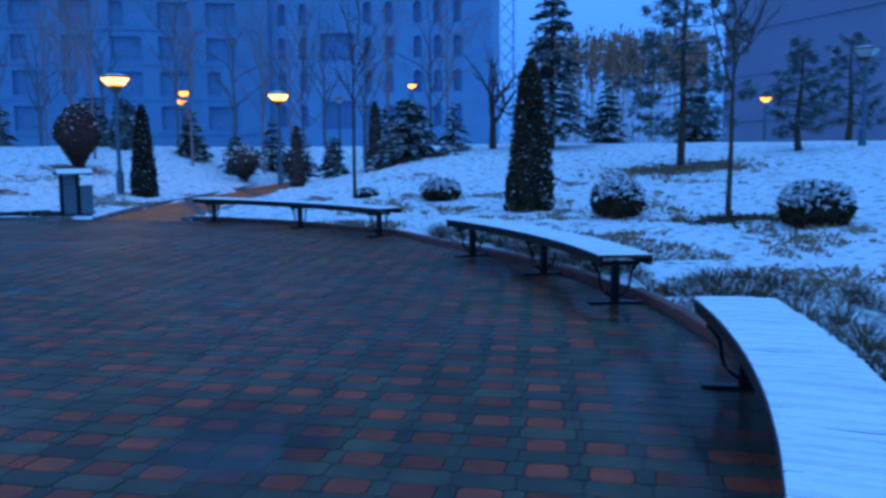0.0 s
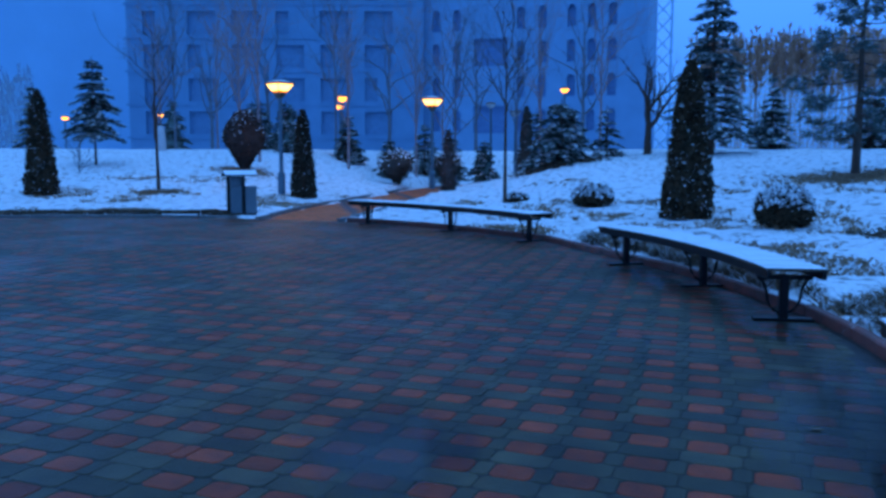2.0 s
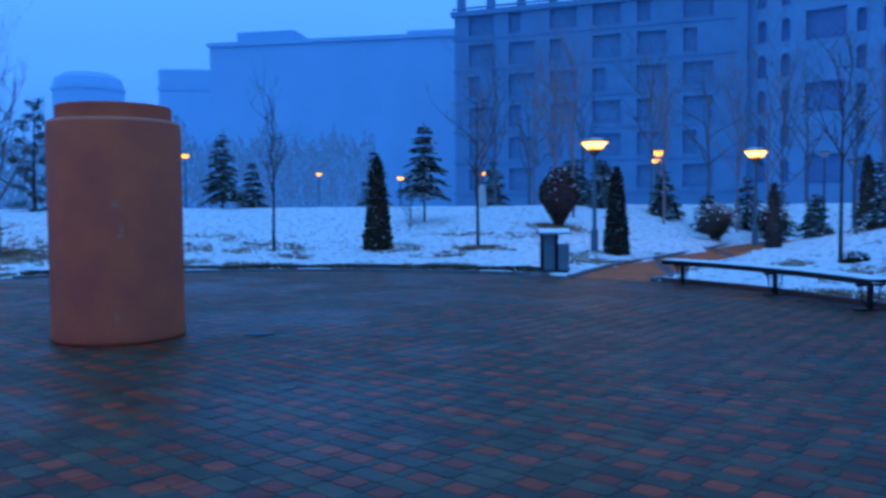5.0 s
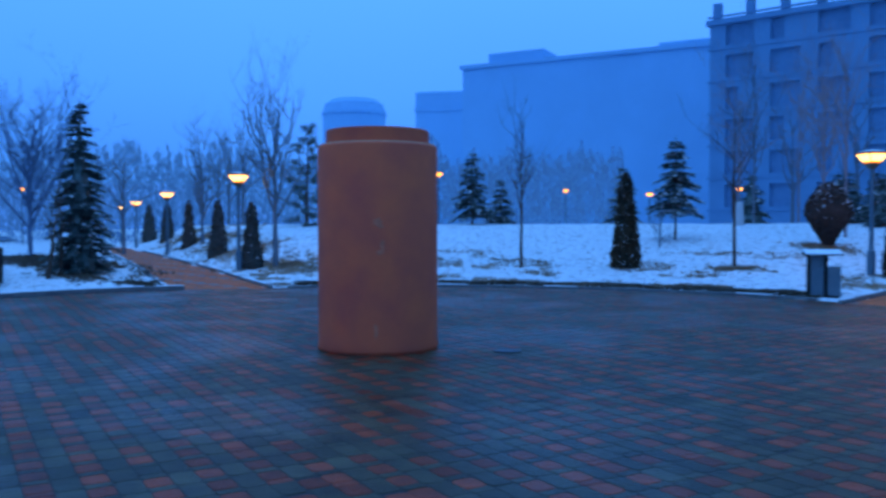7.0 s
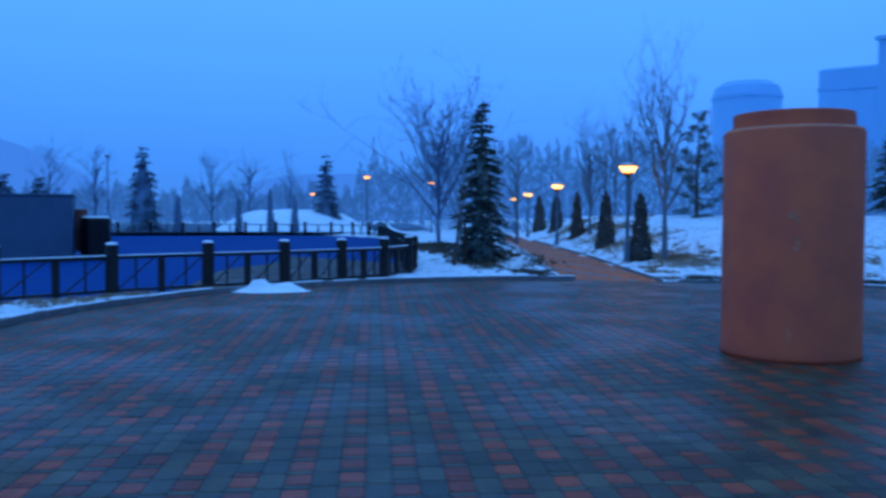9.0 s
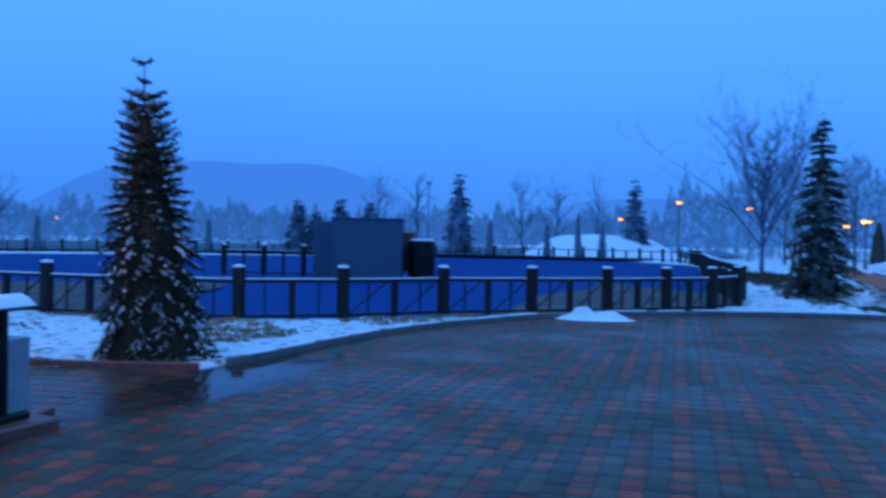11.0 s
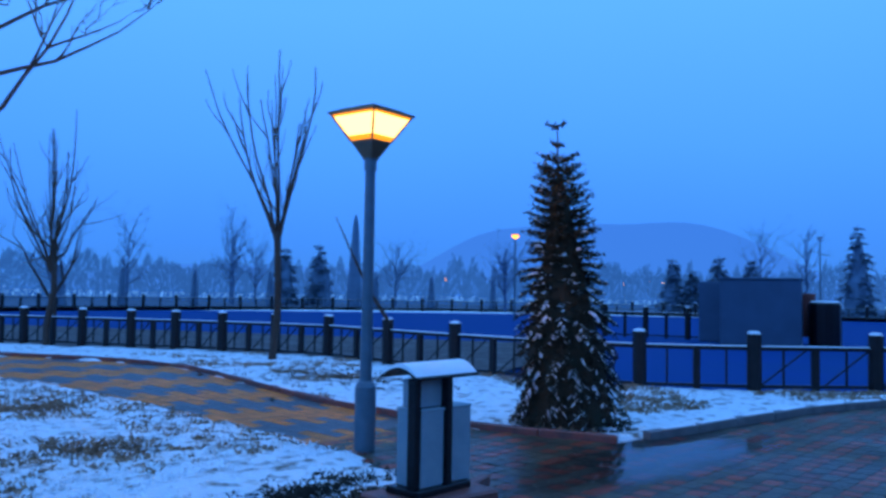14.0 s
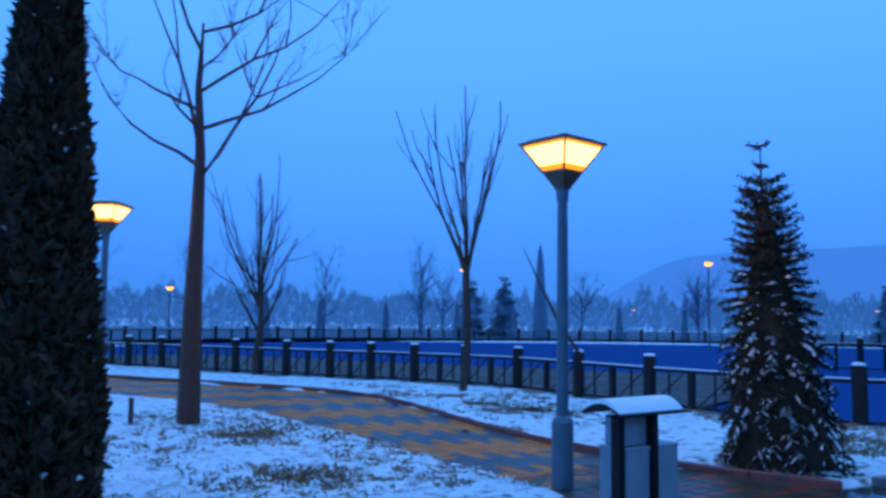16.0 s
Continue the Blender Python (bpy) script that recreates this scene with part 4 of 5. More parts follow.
def far_lamp(x, y, z_head, lit=True, size=0.24):
    gz = min(ground_z(x, y), z_head - 2.0) if math.hypot(x, y) < 60 else 0.05
    root = thing("street_lamp", pose(x, y, gz - 0.05), "distant park lamp with a glowing orange head" if lit else "distant unlit park lamp", "street lamp", "park lamps")
    hh = z_head - gz
    part("pole", lathe([(0.07, 0), (0.05, hh - 0.1)], 8), POLE, root)
    part("diffuser", lathe([(0.08, hh - 0.1), (size * 0.8, hh), (size, hh + 0.1), (0.02, hh + 0.12)], 12), BULB if lit else GLASS_OFF, root)
    part("hood", lathe([(size * 1.1, hh + 0.1), (size * 0.9, hh + 0.16), (0.02, hh + 0.2)], 12), HOOD, root)
    return root


street_lamp(-8.46, -6.80, 0.05, light=95, turn=44, h=3.44)
street_lamp(-12.3, 21.6, 0.25, light=60, h=3.25, turn=20)
street_lamp(-9.75, 28.0, 0.2, light=40, h=3.23, turn=35)
street_lamp(-27.2, 10.3, 0.10, light=60, h=3.22, turn=15)
street_lamp(-43.4, 12.95, 0.10, h=3.25, turn=15)
street_lamp(-59.4, 15.75, 0.10, h=3.25, turn=15)
street_lamp(-74.1, 18.5, 0.10, h=3.25, turn=15)
street_lamp(-6.95, -15.1, 0.08, light=40)
street_lamp(8.05, 24.15, ground_z(8.05, 24.15), lit=False, h=2.75)
for lx, ly, lz, lit in ((-7.52, 44.25, 4.78, 1), (-16.0, 34.6, 3.86, 1), (-18.9, 41.0, 3.9, 1), (9.14, 38.45, 3.55, 1), (-10.16, 38.65, 3.71, 0), (-9.03, 38.9, 3.32, 0),
                        (-71.2, 5.1, 4.83, 1), (-75.5, 11.2, 4.58, 1), (-91.4, 0.9, 3.98, 1), (-51.6, 48.3, 4.46, 1), (-40.2, 45.4, 3.73, 1), (-35.5, 49.0, 4.01, 1), (-41.9, 28.6, 4.64, 1),
                        (-49.7, -52.8, 5.9, 1), (-45.1, -27.15, 5.06, 1), (-25.9, -56.6, 3.62, 1), (-99.6, -71.5, 3.45, 1), (-113.4, -46.6, 3.72, 1), (-113.9, -44.5, 3.5, 1), (-112, -49.5, 3.2, 1), (-76, -16.5, 6.6, 0)):
    far_lamp(lx, ly, lz, bool(lit))

# ---- plinth in the middle of the plaza ----
plinth = thing("round_plinth", pose(CX, CY, 0), "tall terracotta-rendered cylindrical plinth without a statue", "plinth")
PR = 0.735
part("drum", lathe([(PR + 0.0, 0.0), (PR + 0.012, 0.05), (PR, 0.12), (PR, 2.45), (PR - 0.012, 2.475)], 64), STUCCO, plinth, smooth=True)
part("ledge", lathe([(PR - 0.012, 2.475), (PR - 0.03, 2.495), (PR - 0.10, 2.50)], 64), PLASTER_RIM, plinth, "pale ledge")
part("cap", lathe([(PR - 0.10, 2.49), (PR - 0.10, 2.655), (PR - 0.112, 2.668), (0.05, 2.675)], 64), STUCCO, plinth)
random.seed(44)
for deg, zc, ht, wd in ((-33, 0.29, 0.11, 0.020), (-31, 1.55, 0.05, 0.055), (-28.5, 1.50, 0.03, 0.03), (-27, 1.28, 0.07, 0.025), (-29, 1.20, 0.025, 0.05)):
    ring = [(wd * math.cos(k * 0.52) * random.uniform(0.5, 1.2), ht * math.sin(k * 0.52) * random.uniform(0.6, 1.2)) for k in range(12)]
    vs = [((PR + 0.0025) * math.cos(radians(deg) + p / PR), (PR + 0.0025) * math.sin(radians(deg) + p / PR), zc + q) for p, q in ring]
    vs += [((PR - 0.002) * math.cos(radians(deg) + p * 1.2 / PR), (PR - 0.002) * math.sin(radians(deg) + p * 1.2 / PR), zc + q * 1.2) for p, q in ring]
    mesh_ob("scuff", vs, [tuple(range(12))] + [(k, k + 12, (k + 1) % 12 + 12, (k + 1) % 12) for k in range(12)], SCUFF, plinth, "pale scrape")


# ---- curved benches ----
def bench(a0, a1, r0, r1, label):
    root = thing("curved_bench", pose(*on((a0 + a1) / 2, (r0 + r1) / 2), 0), label, "bench", "benches round the plaza")
    inv = root.matrix_world.inverted()
    hw, top = 0.225, 0.455

    def at(u, dr, z):
        return inv @ Vector((*on(a0 + (a1 - a0) * u, r0 + (r1 - r0) * u + dr), z))
    n = 44
    for dr, nm in ((-hw, "front_rail"), (hw - 0.03, "back_rail")):
        vs, fs = [], []
        for i in range(n + 1):
            u = i / n
            vs += [at(u, dr, top - 0.075), at(u, dr + 0.03, top - 0.075), at(u, dr + 0.03, top - 0.012), at(u, dr, top - 0.012)]
        for i in range(n):
            b = 4 * i
            for k in range(4):
                fs.append((b + k, b + (k + 1) % 4, b + 4 + (k + 1) % 4, b + 4 + k))
        fs += [(0, 1, 2, 3), (4 * n + 3, 4 * n + 2, 4 * n + 1, 4 * n)]
        mesh_ob(nm, vs, fs, IRON, root)
    ns = int(abs(radians(a1 - a0)) * r0 / 0.062)
    for i in range(ns):
        u0, u1 = (i + 0.08) / ns, (i + 0.92) / ns
        rj = random.uniform(-0.006, 0.006)
        c = [at(u0, -hw - 0.012, top - 0.012), at(u1, -hw - 0.012, top - 0.012), at(u1, hw + 0.012, top - 0.012), at(u0, hw + 0.012, top - 0.012)]
        d = [p + Vector((0, 0, 0.022)) for p in c]
        mesh_ob("slat", c + d, [(3, 2, 1, 0), (4, 5, 6, 7), (0, 1, 5, 4), (1, 2, 6, 5), (2, 3, 7, 6), (3, 0, 4, 7)], BENCH_WOOD, root)
        # snow on the slat: six bays across, some sunk through to the gap
        sv, sf, na = [], [], 7
        gap = random.random() < 0.45
        g0, g1 = sorted((random.uniform(-0.1, 1.0), random.uniform(0.2, 1.1)))
        for q in range(na):
            w = q / (na - 1)
            dr = -hw - 0.006 + (2 * hw + 0.012) * w
            open_ = gap and g0 < w < g1 and 0 < q < na - 1
            ua, ub = u0 + 0.02 / ns, (u1 - 0.10 / ns) if open_ else (u1 + random.uniform(0.11, 0.15) / ns)
            hgt = top + 0.024 + rj + random.uniform(-0.003, 0.003) - (0.006 if q in (0, na - 1) else 0)
            sv += [at(ua, dr, top + 0.0105), at(ua + 0.12 / ns, dr, hgt), at(ub - 0.12 / ns, dr, hgt - 0.002), at(ub, dr, top + 0.0105)]
        for q in range(na - 1):
            o = 4 * q
            sf += [(o, o + 1, o + 5, o + 4), (o + 1, o + 2, o + 6, o + 5), (o + 2, o + 3, o + 7, o + 6)]
        sf += [(0, 3, 2, 1), (4 * na - 4, 4 * na - 3, 4 * na - 2, 4 * na - 1)]
        mesh_ob("snow_strip", sv, sf, SNOW, root)
    for u in (0.065, 0.5, 0.935):
        deg = a0 + (a1 - a0) * u
        r = r0 + (r1 - r0) * u
        leg = part("leg", box_bm(-0.035, -0.035, 0.02, 0.035, 0.035, top - 0.07, 0.006), IRON, root)
        leg.matrix_world = pose(*on(deg, r), 0, 0, 0, deg)
        foot = part("foot_plate", box_bm(-0.24, -0.045, 0.0, 0.24, 0.045, 0.025, 0.006), IRON, leg)
        beam = part("cross_beam", box_bm(-0.22, -0.03, top - 0.11, 0.22, 0.03, top - 0.076, 0.004), IRON, leg)
        tb = Tubes()
        for sg in (-1, 1):
            pts = [Vector((sg * (0.03 + 0.17 * (k / 8) ** 0.7 + 0.02 * math.sin(k / 8 * 6.28)), 0, 0.06 + (top - 0.16) * k / 8)) for k in range(9)]
            tb.add(pts, [0.012] * 9, 6)
            ring = [Vector((sg * (0.135 + 0.03 * math.cos(w)), 0, 0.31 + 0.03 * math.sin(w))) for w in [k * 0.7 for k in range(10)]]
            tb.add(ring, [0.006] * 10, 5)
        mesh_ob("scroll_brace", tb.v, tb.f, IRON, leg)
    return root


random.seed(5)
bench(46.8, 75.5, 9.90, 10.28, "curved iron bench with snow on its slats beside the path")
bench(9.2, 33.2, 9.92, 9.64, "curved iron bench with snow-covered slats and scroll legs")
bench(-27.5, -2.8, 10.62, 10.22, "curved iron bench with wet snow lying in strips on its slats")


# ---- litter bins ----
def litter_bin(m, label, paint):
    root = thing("litter_bin", m, label, "litter bin", "litter bins")
    part("base", box_bm(-0.36, -0.20, 0.0, 0.36, 0.20, 0.06, 0.01), IRON, root, "dark base plate")
    for sx in (-1, 1):
        b = part("container", box_bm(-0.15, -0.155, 0.06, 0.15, 0.155, 0.70, 0.012), paint, root)
        b.location = (-0.13, 0, 0) if sx < 0 else (0.25, 0, 0)
        part("rim", box_bm(-0.155, -0.16, 0.68, 0.155, 0.16, 0.705, 0.006), paint, b)
    part("upper_box", box_bm(-0.26, -0.11, 0.71, 0.10, 0.11, 0.94, 0.01), paint, root)
    part("slot", lathe([(0.035, 0), (0.035, 0.012)], 16), IRON, root).matrix_local = pose(0.1, -0.121, 0.86, 90, 0, 0)
    for sx in (-1, 1):
        p = part("post", box_bm(-0.035, -0.05, 0.06, 0.035, 0.05, 0.95, 0.006), IRON, root)
        p.location = (-0.325, -0.10, 0) if sx < 0 else (0.06, -0.14, 0)
    n, L, D, vs, fs, sv = 12, 0.43, 0.22, [], [], []
    for i in range(n + 1):
        a = -1 + 2 * i / n
        zz = 0.945 + 0.085 * math.cos(a * 1.5) + 0.012 * max(0, abs(a) - 0.8)
        vs += [(-L, a * D, zz), (L, a * D, zz), (L, a * D, zz + 0.018), (-L, a * D, zz + 0.018)]
        sz = zz + 0.018 + 0.035 * (1 - a ** 4)
        sv += [(-L * 0.98, a * D * 0.97, zz + 0.018), (L * 0.98, a * D * 0.97, zz + 0.018), (L * 0.96, a * D * 0.95, sz), (-L * 0.96, a * D * 0.95, sz)]
    for i in range(n):
        b = 4 * i
        for k in range(4):
            fs.append((b + k, b + (k + 1) % 4, b + 4 + (k + 1) % 4, b + 4 + k))
    fs += [(0, 1, 2, 3), (4 * n + 3, 4 * n + 2, 4 * n + 1, 4 * n)]
    rf = mesh_ob("roof", vs, fs, IRON, root, "arched dark roof sheet")
    mesh_ob("snow_cap", sv, fs, SNOW, rf)
    return root


litter_bin(pose(-7.35, -5.17, 0.09, 0, 0, 175), "grey twin litter bin with arched snow-covered roof beside the lamp", BIN_PAINT).scale = (0.84, 0.84, 0.90)
litter_bin(pose(-10.45, 16.1, 0.02, 0, 0, 42), "grey twin litter bin with thin roof snow at the path", BIN_DARK).scale = (0.84, 0.84, 0.92)
slab = tagged(part("bin_slab", box_bm(-0.44, -0.27, -0.06, 0.50, 0.27, 0.09, 0.02), KERB_RED, None), "red concrete slab under the litter bin", "slab")
slab.matrix_world = pose(-7.3, -5.15, 0, 0, 0, 165)
slab2 = tagged(part("bin_slab", box_bm(-0.55, -0.32, -0.06, 0.55, 0.32, 0.02, 0.02), KERB_GREY, None), "dark concrete slab under the litter bin", "slab")
slab2.matrix_world = pose(-10.45, 16.1, 0, 0, 0, 42)


# ---- fences ----
def fence(pts, step, label, h=0.98, detail=True, base=0.0, stations=None):
    pp = resample(pts, step)
    if stations:
        fine = resample(pts, 0.05)
        pp = [fine[min(len(fine) - 1, round(q / 0.05))] for q in stations]
    root = thing("fence", pose(pp[0][0], pp[0][1], 0), label, "fence")
    post_me, cap_me = None, None
    for x, y in pp:
        if post_me is None:
            p = part("post", lathe([(0.125, -0.1), (0.125, h), (0.10, h + 0.015)], 8), FENCE, root)
            c = part("snow_cap", lathe([(0.115, h + 0.012), (0.09, h + 0.05), (0.02, h + 0.06)], 8), SNOW, p)
            post_me, cap_me = p.data, c.data
        else:
            p, c = new("post", post_me), new("snow_cap", cap_me)
            p.parent, c.parent = root, p
        p.matrix_world = pose(x, y, base, random.uniform(-1, 1), random.uniform(-1, 1), 0)
    rh = h - 0.27
    for i, (a, b) in enumerate(zip(pp, pp[1:])):
        ln, an = math.dist(a, b), math.degrees(math.atan2(b[1] - a[1], b[0] - a[0]))
        m = pose((a[0] + b[0]) / 2, (a[1] + b[1]) / 2, base, 0, 0, an)
        panel = part("top_rail", box_bm(-ln / 2 + 0.1, -0.045, rh, ln / 2 - 0.1, 0.045, rh + 0.06, 0.008), FENCE, root)
        panel.matrix_world = m
        part("snow_crust", box_bm(-ln / 2 + 0.12, -0.04, rh + 0.058, ln / 2 - 0.12, 0.04, rh + 0.08, 0.006), SNOW, panel)
        part("bottom_rail", box_bm(-ln / 2 + 0.1, -0.035, 0.08, ln / 2 - 0.1, 0.035, 0.13), FENCE, panel)
        part("middle_post", box_bm(-0.055, -0.05, -0.05, 0.055, 0.05, rh), FENCE, panel)
        if detail:
            for q in (-0.26, 0.26):
                part("baluster", box_bm(q * ln - 0.016, -0.016, 0.13, q * ln + 0.016, 0.016, rh), FENCE, panel)
            for q0, q1 in (((-0.44, -0.08), (0.08, 0.44)) if m.translation.y > -4.6 or m.translation.y < -9.5 else ()):
                tb = Tubes()
                tb.add([Vector((q0 * ln, 0, 0.13)), Vector((q1 * ln, 0, rh))], [0.016, 0.016], 4)
                mesh_ob("diagonal_brace", tb.v, tb.f, FENCE, panel)
    return root


random.seed(8)
stations = [1.55 * k for k in range(12)] + [18.95, 20.47, 21.75, 23.1, 24.65, 26.2, 28.47, 30.56, 32.5, 34.43, 36.35, 38.5, 40.46, 42.2, 43.8, 45.25] + [46.9 + 1.75 * k for k in range(19)]
fence(FENCE_LINE, 1.85, "dark timber pool fence with snow on posts and rails", stations=stations)
fence(FAR_LINE, 2.6, "dark timber fence on the far side of the pool", detail=False, base=0.1)
fence([(-34.6, -16.4), (-35.0, -13.6), (-35.2, -11.0)], 1.7, "dark railing of a pier in the pool", h=1.25, detail=False, base=-0.1)

# ---- pool house ----
house = thing("pool_house", pose(-34.2, -9.9, -0.1, 0, 0, 12), "grey sheet-metal pool house with a black tank beside it", "shed")
part("body", box_bm(-1.3, -1.35, 0, 1.6, 1.35, 2.35, 0.03), METAL_DARK, house)
part("roof_edge", box_bm(-1.34, -1.39, 2.35, 1.64, 1.39, 2.42, 0.02), METAL_DARK, house)
part("annex", box_bm(-2.2, -2.3, 0, -0.2, -1.36, 2.3, 0.03), METAL_DARK, house)
part("tank", lathe([(0.55, 0), (0.55, 1.5), (0.5, 1.58)], 12), IRON, house).matrix_local = pose(0.3, 2.1, 0)
part("snow_cap", lathe([(0.5, 1.58), (0.42, 1.64)], 12), SNOW, house).matrix_local = pose(0.3, 2.1, 0)
part("rust_panel", box_bm(-0.9, 1.36, 0.3, -0.3, 1.8, 1.9, 0.02), RUST, house)

# ---- trees and shrubs ----
def gz(x, y):
    return ground_z(x, y)


thuja(-1.05, 16.5, gz(-1.05, 16.5), 2.95, 0.98, "tall dark thuja column dusted with snow", 4200, 900, seed=2)
thuja(-11.75, 21.9, gz(-11.75, 21.9), 2.5, 0.74, "thuja column beside a lamp post, browned for the lamp's glow", 2600, 420, seed=3, mat_leaf=LAMPLIT_THUJA)
thuja(-18.0, 18.6, gz(-18.0, 18.6), 2.8, 0.88, "dark thuja column dusted with snow", 2600, 480, seed=4)
thuja(-8.75, 26.6, gz(-8.75, 26.6), 2.0, 0.5, "slender brown thuja by the path", 900, 40, seed=5, mat_leaf=BROWN_LEAF)
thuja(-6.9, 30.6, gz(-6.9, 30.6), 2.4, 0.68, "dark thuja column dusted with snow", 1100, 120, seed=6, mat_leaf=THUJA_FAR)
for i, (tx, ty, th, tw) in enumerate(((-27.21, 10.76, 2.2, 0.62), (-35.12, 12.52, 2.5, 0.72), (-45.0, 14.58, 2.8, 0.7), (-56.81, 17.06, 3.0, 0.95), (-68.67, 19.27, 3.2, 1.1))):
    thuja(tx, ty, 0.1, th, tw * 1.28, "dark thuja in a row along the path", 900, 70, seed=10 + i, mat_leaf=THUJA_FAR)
thuja(-4.15, -8.6, 0.08, 4.7, 1.12, "large dark thuja close to the bed, almost black", 18000, 200, seed=21)
ball_shrub(0.52, 14.8, gz(0.52, 14.8), 0.88, 0.72, "clipped ball shrub with a cap of snow", 1700, 620, seed=2)
ball_shrub(3.2, 12.6, gz(3.2, 12.6), 0.9, 0.66, "clipped block-shaped shrub capped with snow", 2200, 800, seed=3, box_like=0.6)
ball_shrub(-3.1, 18.8, gz(-3.1, 18.8), 0.82, 0.5, "low clipped shrub covered with snow", 1200, 560, seed=4, box_like=0.8)
ball_shrub(-5.15, 20.3, gz(-5.15, 20.3), 0.55, 0.24, "small low shrub at a sapling's foot", 500, 120, seed=5)
ball_shrub(-15.6, 25.3, gz(-15.6, 25.3), 1.3, 2.05, "teardrop-shaped brown shrub standing on its narrow foot", 4600, 130, seed=6, name="teardrop_shrub", tear=True, leaf_mat=BROWN_LEAF)
bare_tree(-20.1, 22.6, gz(-20.1, 22.6), 1.15, 0.8, "small frosted twiggy bush in the snow", seed=7, trunk=0.02, fork=0.08, limbs=12, up=1.2, depth=3, bark=BARK_PALE, name="bush")
ball_shrub(-11.9, 30.3, gz(-11.9, 30.3), 1.35, 1.4, "rounded dark shrub on the snow", 1100, 200, seed=8, name="bush", tear=True, leaf_mat=THUJA_FAR)
ball_shrub(-10.0, 30.9, gz(-10.0, 30.9), 1.0, 1.3, "rounded dark shrub beside the path", 900, 160, seed=9, name="bush", tear=True, leaf_mat=THUJA_FAR)
pine(2.8, 21.9, gz(2.8, 21.9), 6.4, 4.7, "snow-dusted young pine with open drooping limbs", seed=2, limbs=48, snow=0.6, blades=52)
conifer(-0.4, 29.5, gz(-0.4, 29.5), 6.6, 3.0, "tall blue-green spruce dusted with snow", seed=3, tiers=24, per=11, dens=36, snow=0.7, clear=0.12, trunk=0.1, leaf=0.22)
conifer(-5.3, 28.6, gz(-5.3, 28.6), 2.3, 2.6, "broad low spruce with snowy limbs", seed=4, tiers=13, per=14, dens=40, snow=0.6, power=0.55, leaf=0.2)
conifer(-3.9, 29.9, gz(-3.9, 29.9), 1.8, 1.5, "small spruce with snowy limbs", seed=5, tiers=9, per=8, dens=20, snow=0.4, leaf=0.16)
pine(9.2, 28.5, gz(9.2, 28.5), 3.4, 3.4, "dark broad pine behind the unlit lamp", seed=6, limbs=22, blades=36)
pine(6.3, 24.0, gz(6.3, 24.0), 3.0, 2.6, "young pine with drooping snowy limbs", seed=16, limbs=22, blades=36)
conifer(-20.9, 24.4, gz(-20.9, 24.4), 3.8, 2.5, "blue spruce on a thin stem with snowy limbs", seed=7, tiers=15, per=12, dens=44, snow=0.6, clear=0.3, trunk=0.035, leaf=0.19, irregular=0.35)
conifer(-32.4, 23.9, gz(-32.4, 23.9), 3.6, 2.3, "frosted spruce at the edge of the snowfield", seed=8, tiers=15, per=11, dens=34, snow=0.3, clear=0.15, leaf=0.2)
conifer(-27.9, 5.6, 0.08, 5.3, 1.9, "slender dark spruce at the corner of the path", seed=9, tiers=30, per=12, dens=36, snow=0.14, core=0.45, clear=0.04, leaf=0.17, irregular=0.4, power=0.68)
pine(-35.43, 16.81, 0.4, 5.8, 2.8, "snow-dusted pine behind the row of thujas", seed=10, limbs=34, blades=34)
fir(-11.24, -6.0, 0.05, 3.66, 1.80, "dark fir with snow clumps and a thin bare leader", seed=11)
for i, (cx_, cy_, ch_, cw_) in enumerate(((-18.2, 33.5, 2.2, 2.0), (-15.0, 33.0, 2.0, 1.8), (-13.4, 38.5, 2.6, 2.2), (-7.6, 36.5, 2.6, 1.8), (-20.8, 36.0, 2.4, 2.0), (-36.5, 29.0, 2.6, 1.7), (-29.0, 30.5, 3.0, 1.8), (1.8, 33.0, 2.4, 2.0), (4.8, 31.0, 2.2, 2.2))):
    conifer(cx_, cy_, gz(cx_, cy_), ch_, cw_, "frosted conifer among the park trees", seed=30 + i, tiers=13, per=10, dens=28, snow=0.4, leaf=0.2)
bare_tree(-5.4, 20.1, gz(-5.4, 20.1), 4.9, 1.0, "thin bare sapling beside the bench", seed=1, trunk=0.045, fork=0.45, limbs=7, up=1.6, name="sapling")
bare_tree(2.2, 13.75, gz(2.2, 13.75), 4.3, 1.7, "thin bare sapling with a few upright twigs", seed=2, trunk=0.045, fork=0.5, limbs=6, up=1.2, name="sapling")
bare_tree(-20.4, 16.6, gz(-20.4, 16.6), 4.6, 1.1, "thin bare sapling in the snow", seed=3, trunk=0.05, fork=0.4, limbs=7, up=1.6, name="sapling")
bare_tree(-15.5, 20.3, gz(-15.5, 20.3), 4.4, 1.2, "thin bare sapling with a wrapped stem", seed=4, trunk=0.05, fork=0.3, limbs=7, up=1.4, name="sapling")
bare_tree(-2.5, 30.2, gz(-2.5, 30.2), 3.0, 3.0, "small spreading bare tree with snow on its limbs", seed=5, trunk=0.13, fork=0.3, limbs=7, up=0.75, limb=1.2, depth=3, curve=0.14)
bare_tree(-26.45, 11.26, 0.1, 5.0, 2.7, "bare tree behind the path lamp", seed=6, trunk=0.09, fork=0.33, limbs=13, up=1.7, depth=4, bark=BARK_PALE)
bare_tree(-42.89, 14.57, 0.1, 5.3, 2.2, "bare tree in the row along the path", seed=7, trunk=0.1, fork=0.33, limbs=11, up=1.7, depth=4, bark=BARK_PALE)
vase_tree(-15.1, -15.3, 0.06, 7.2, 0.16, "bare young tree with upswept branches by the path", seed=8, trunk=0.085)
vase_tree(-13.9, -22.6, 0.06, 6.6, 0.20, "bare young tree with upswept branches near the fence", seed=9, trunk=0.08, knot=0.36)
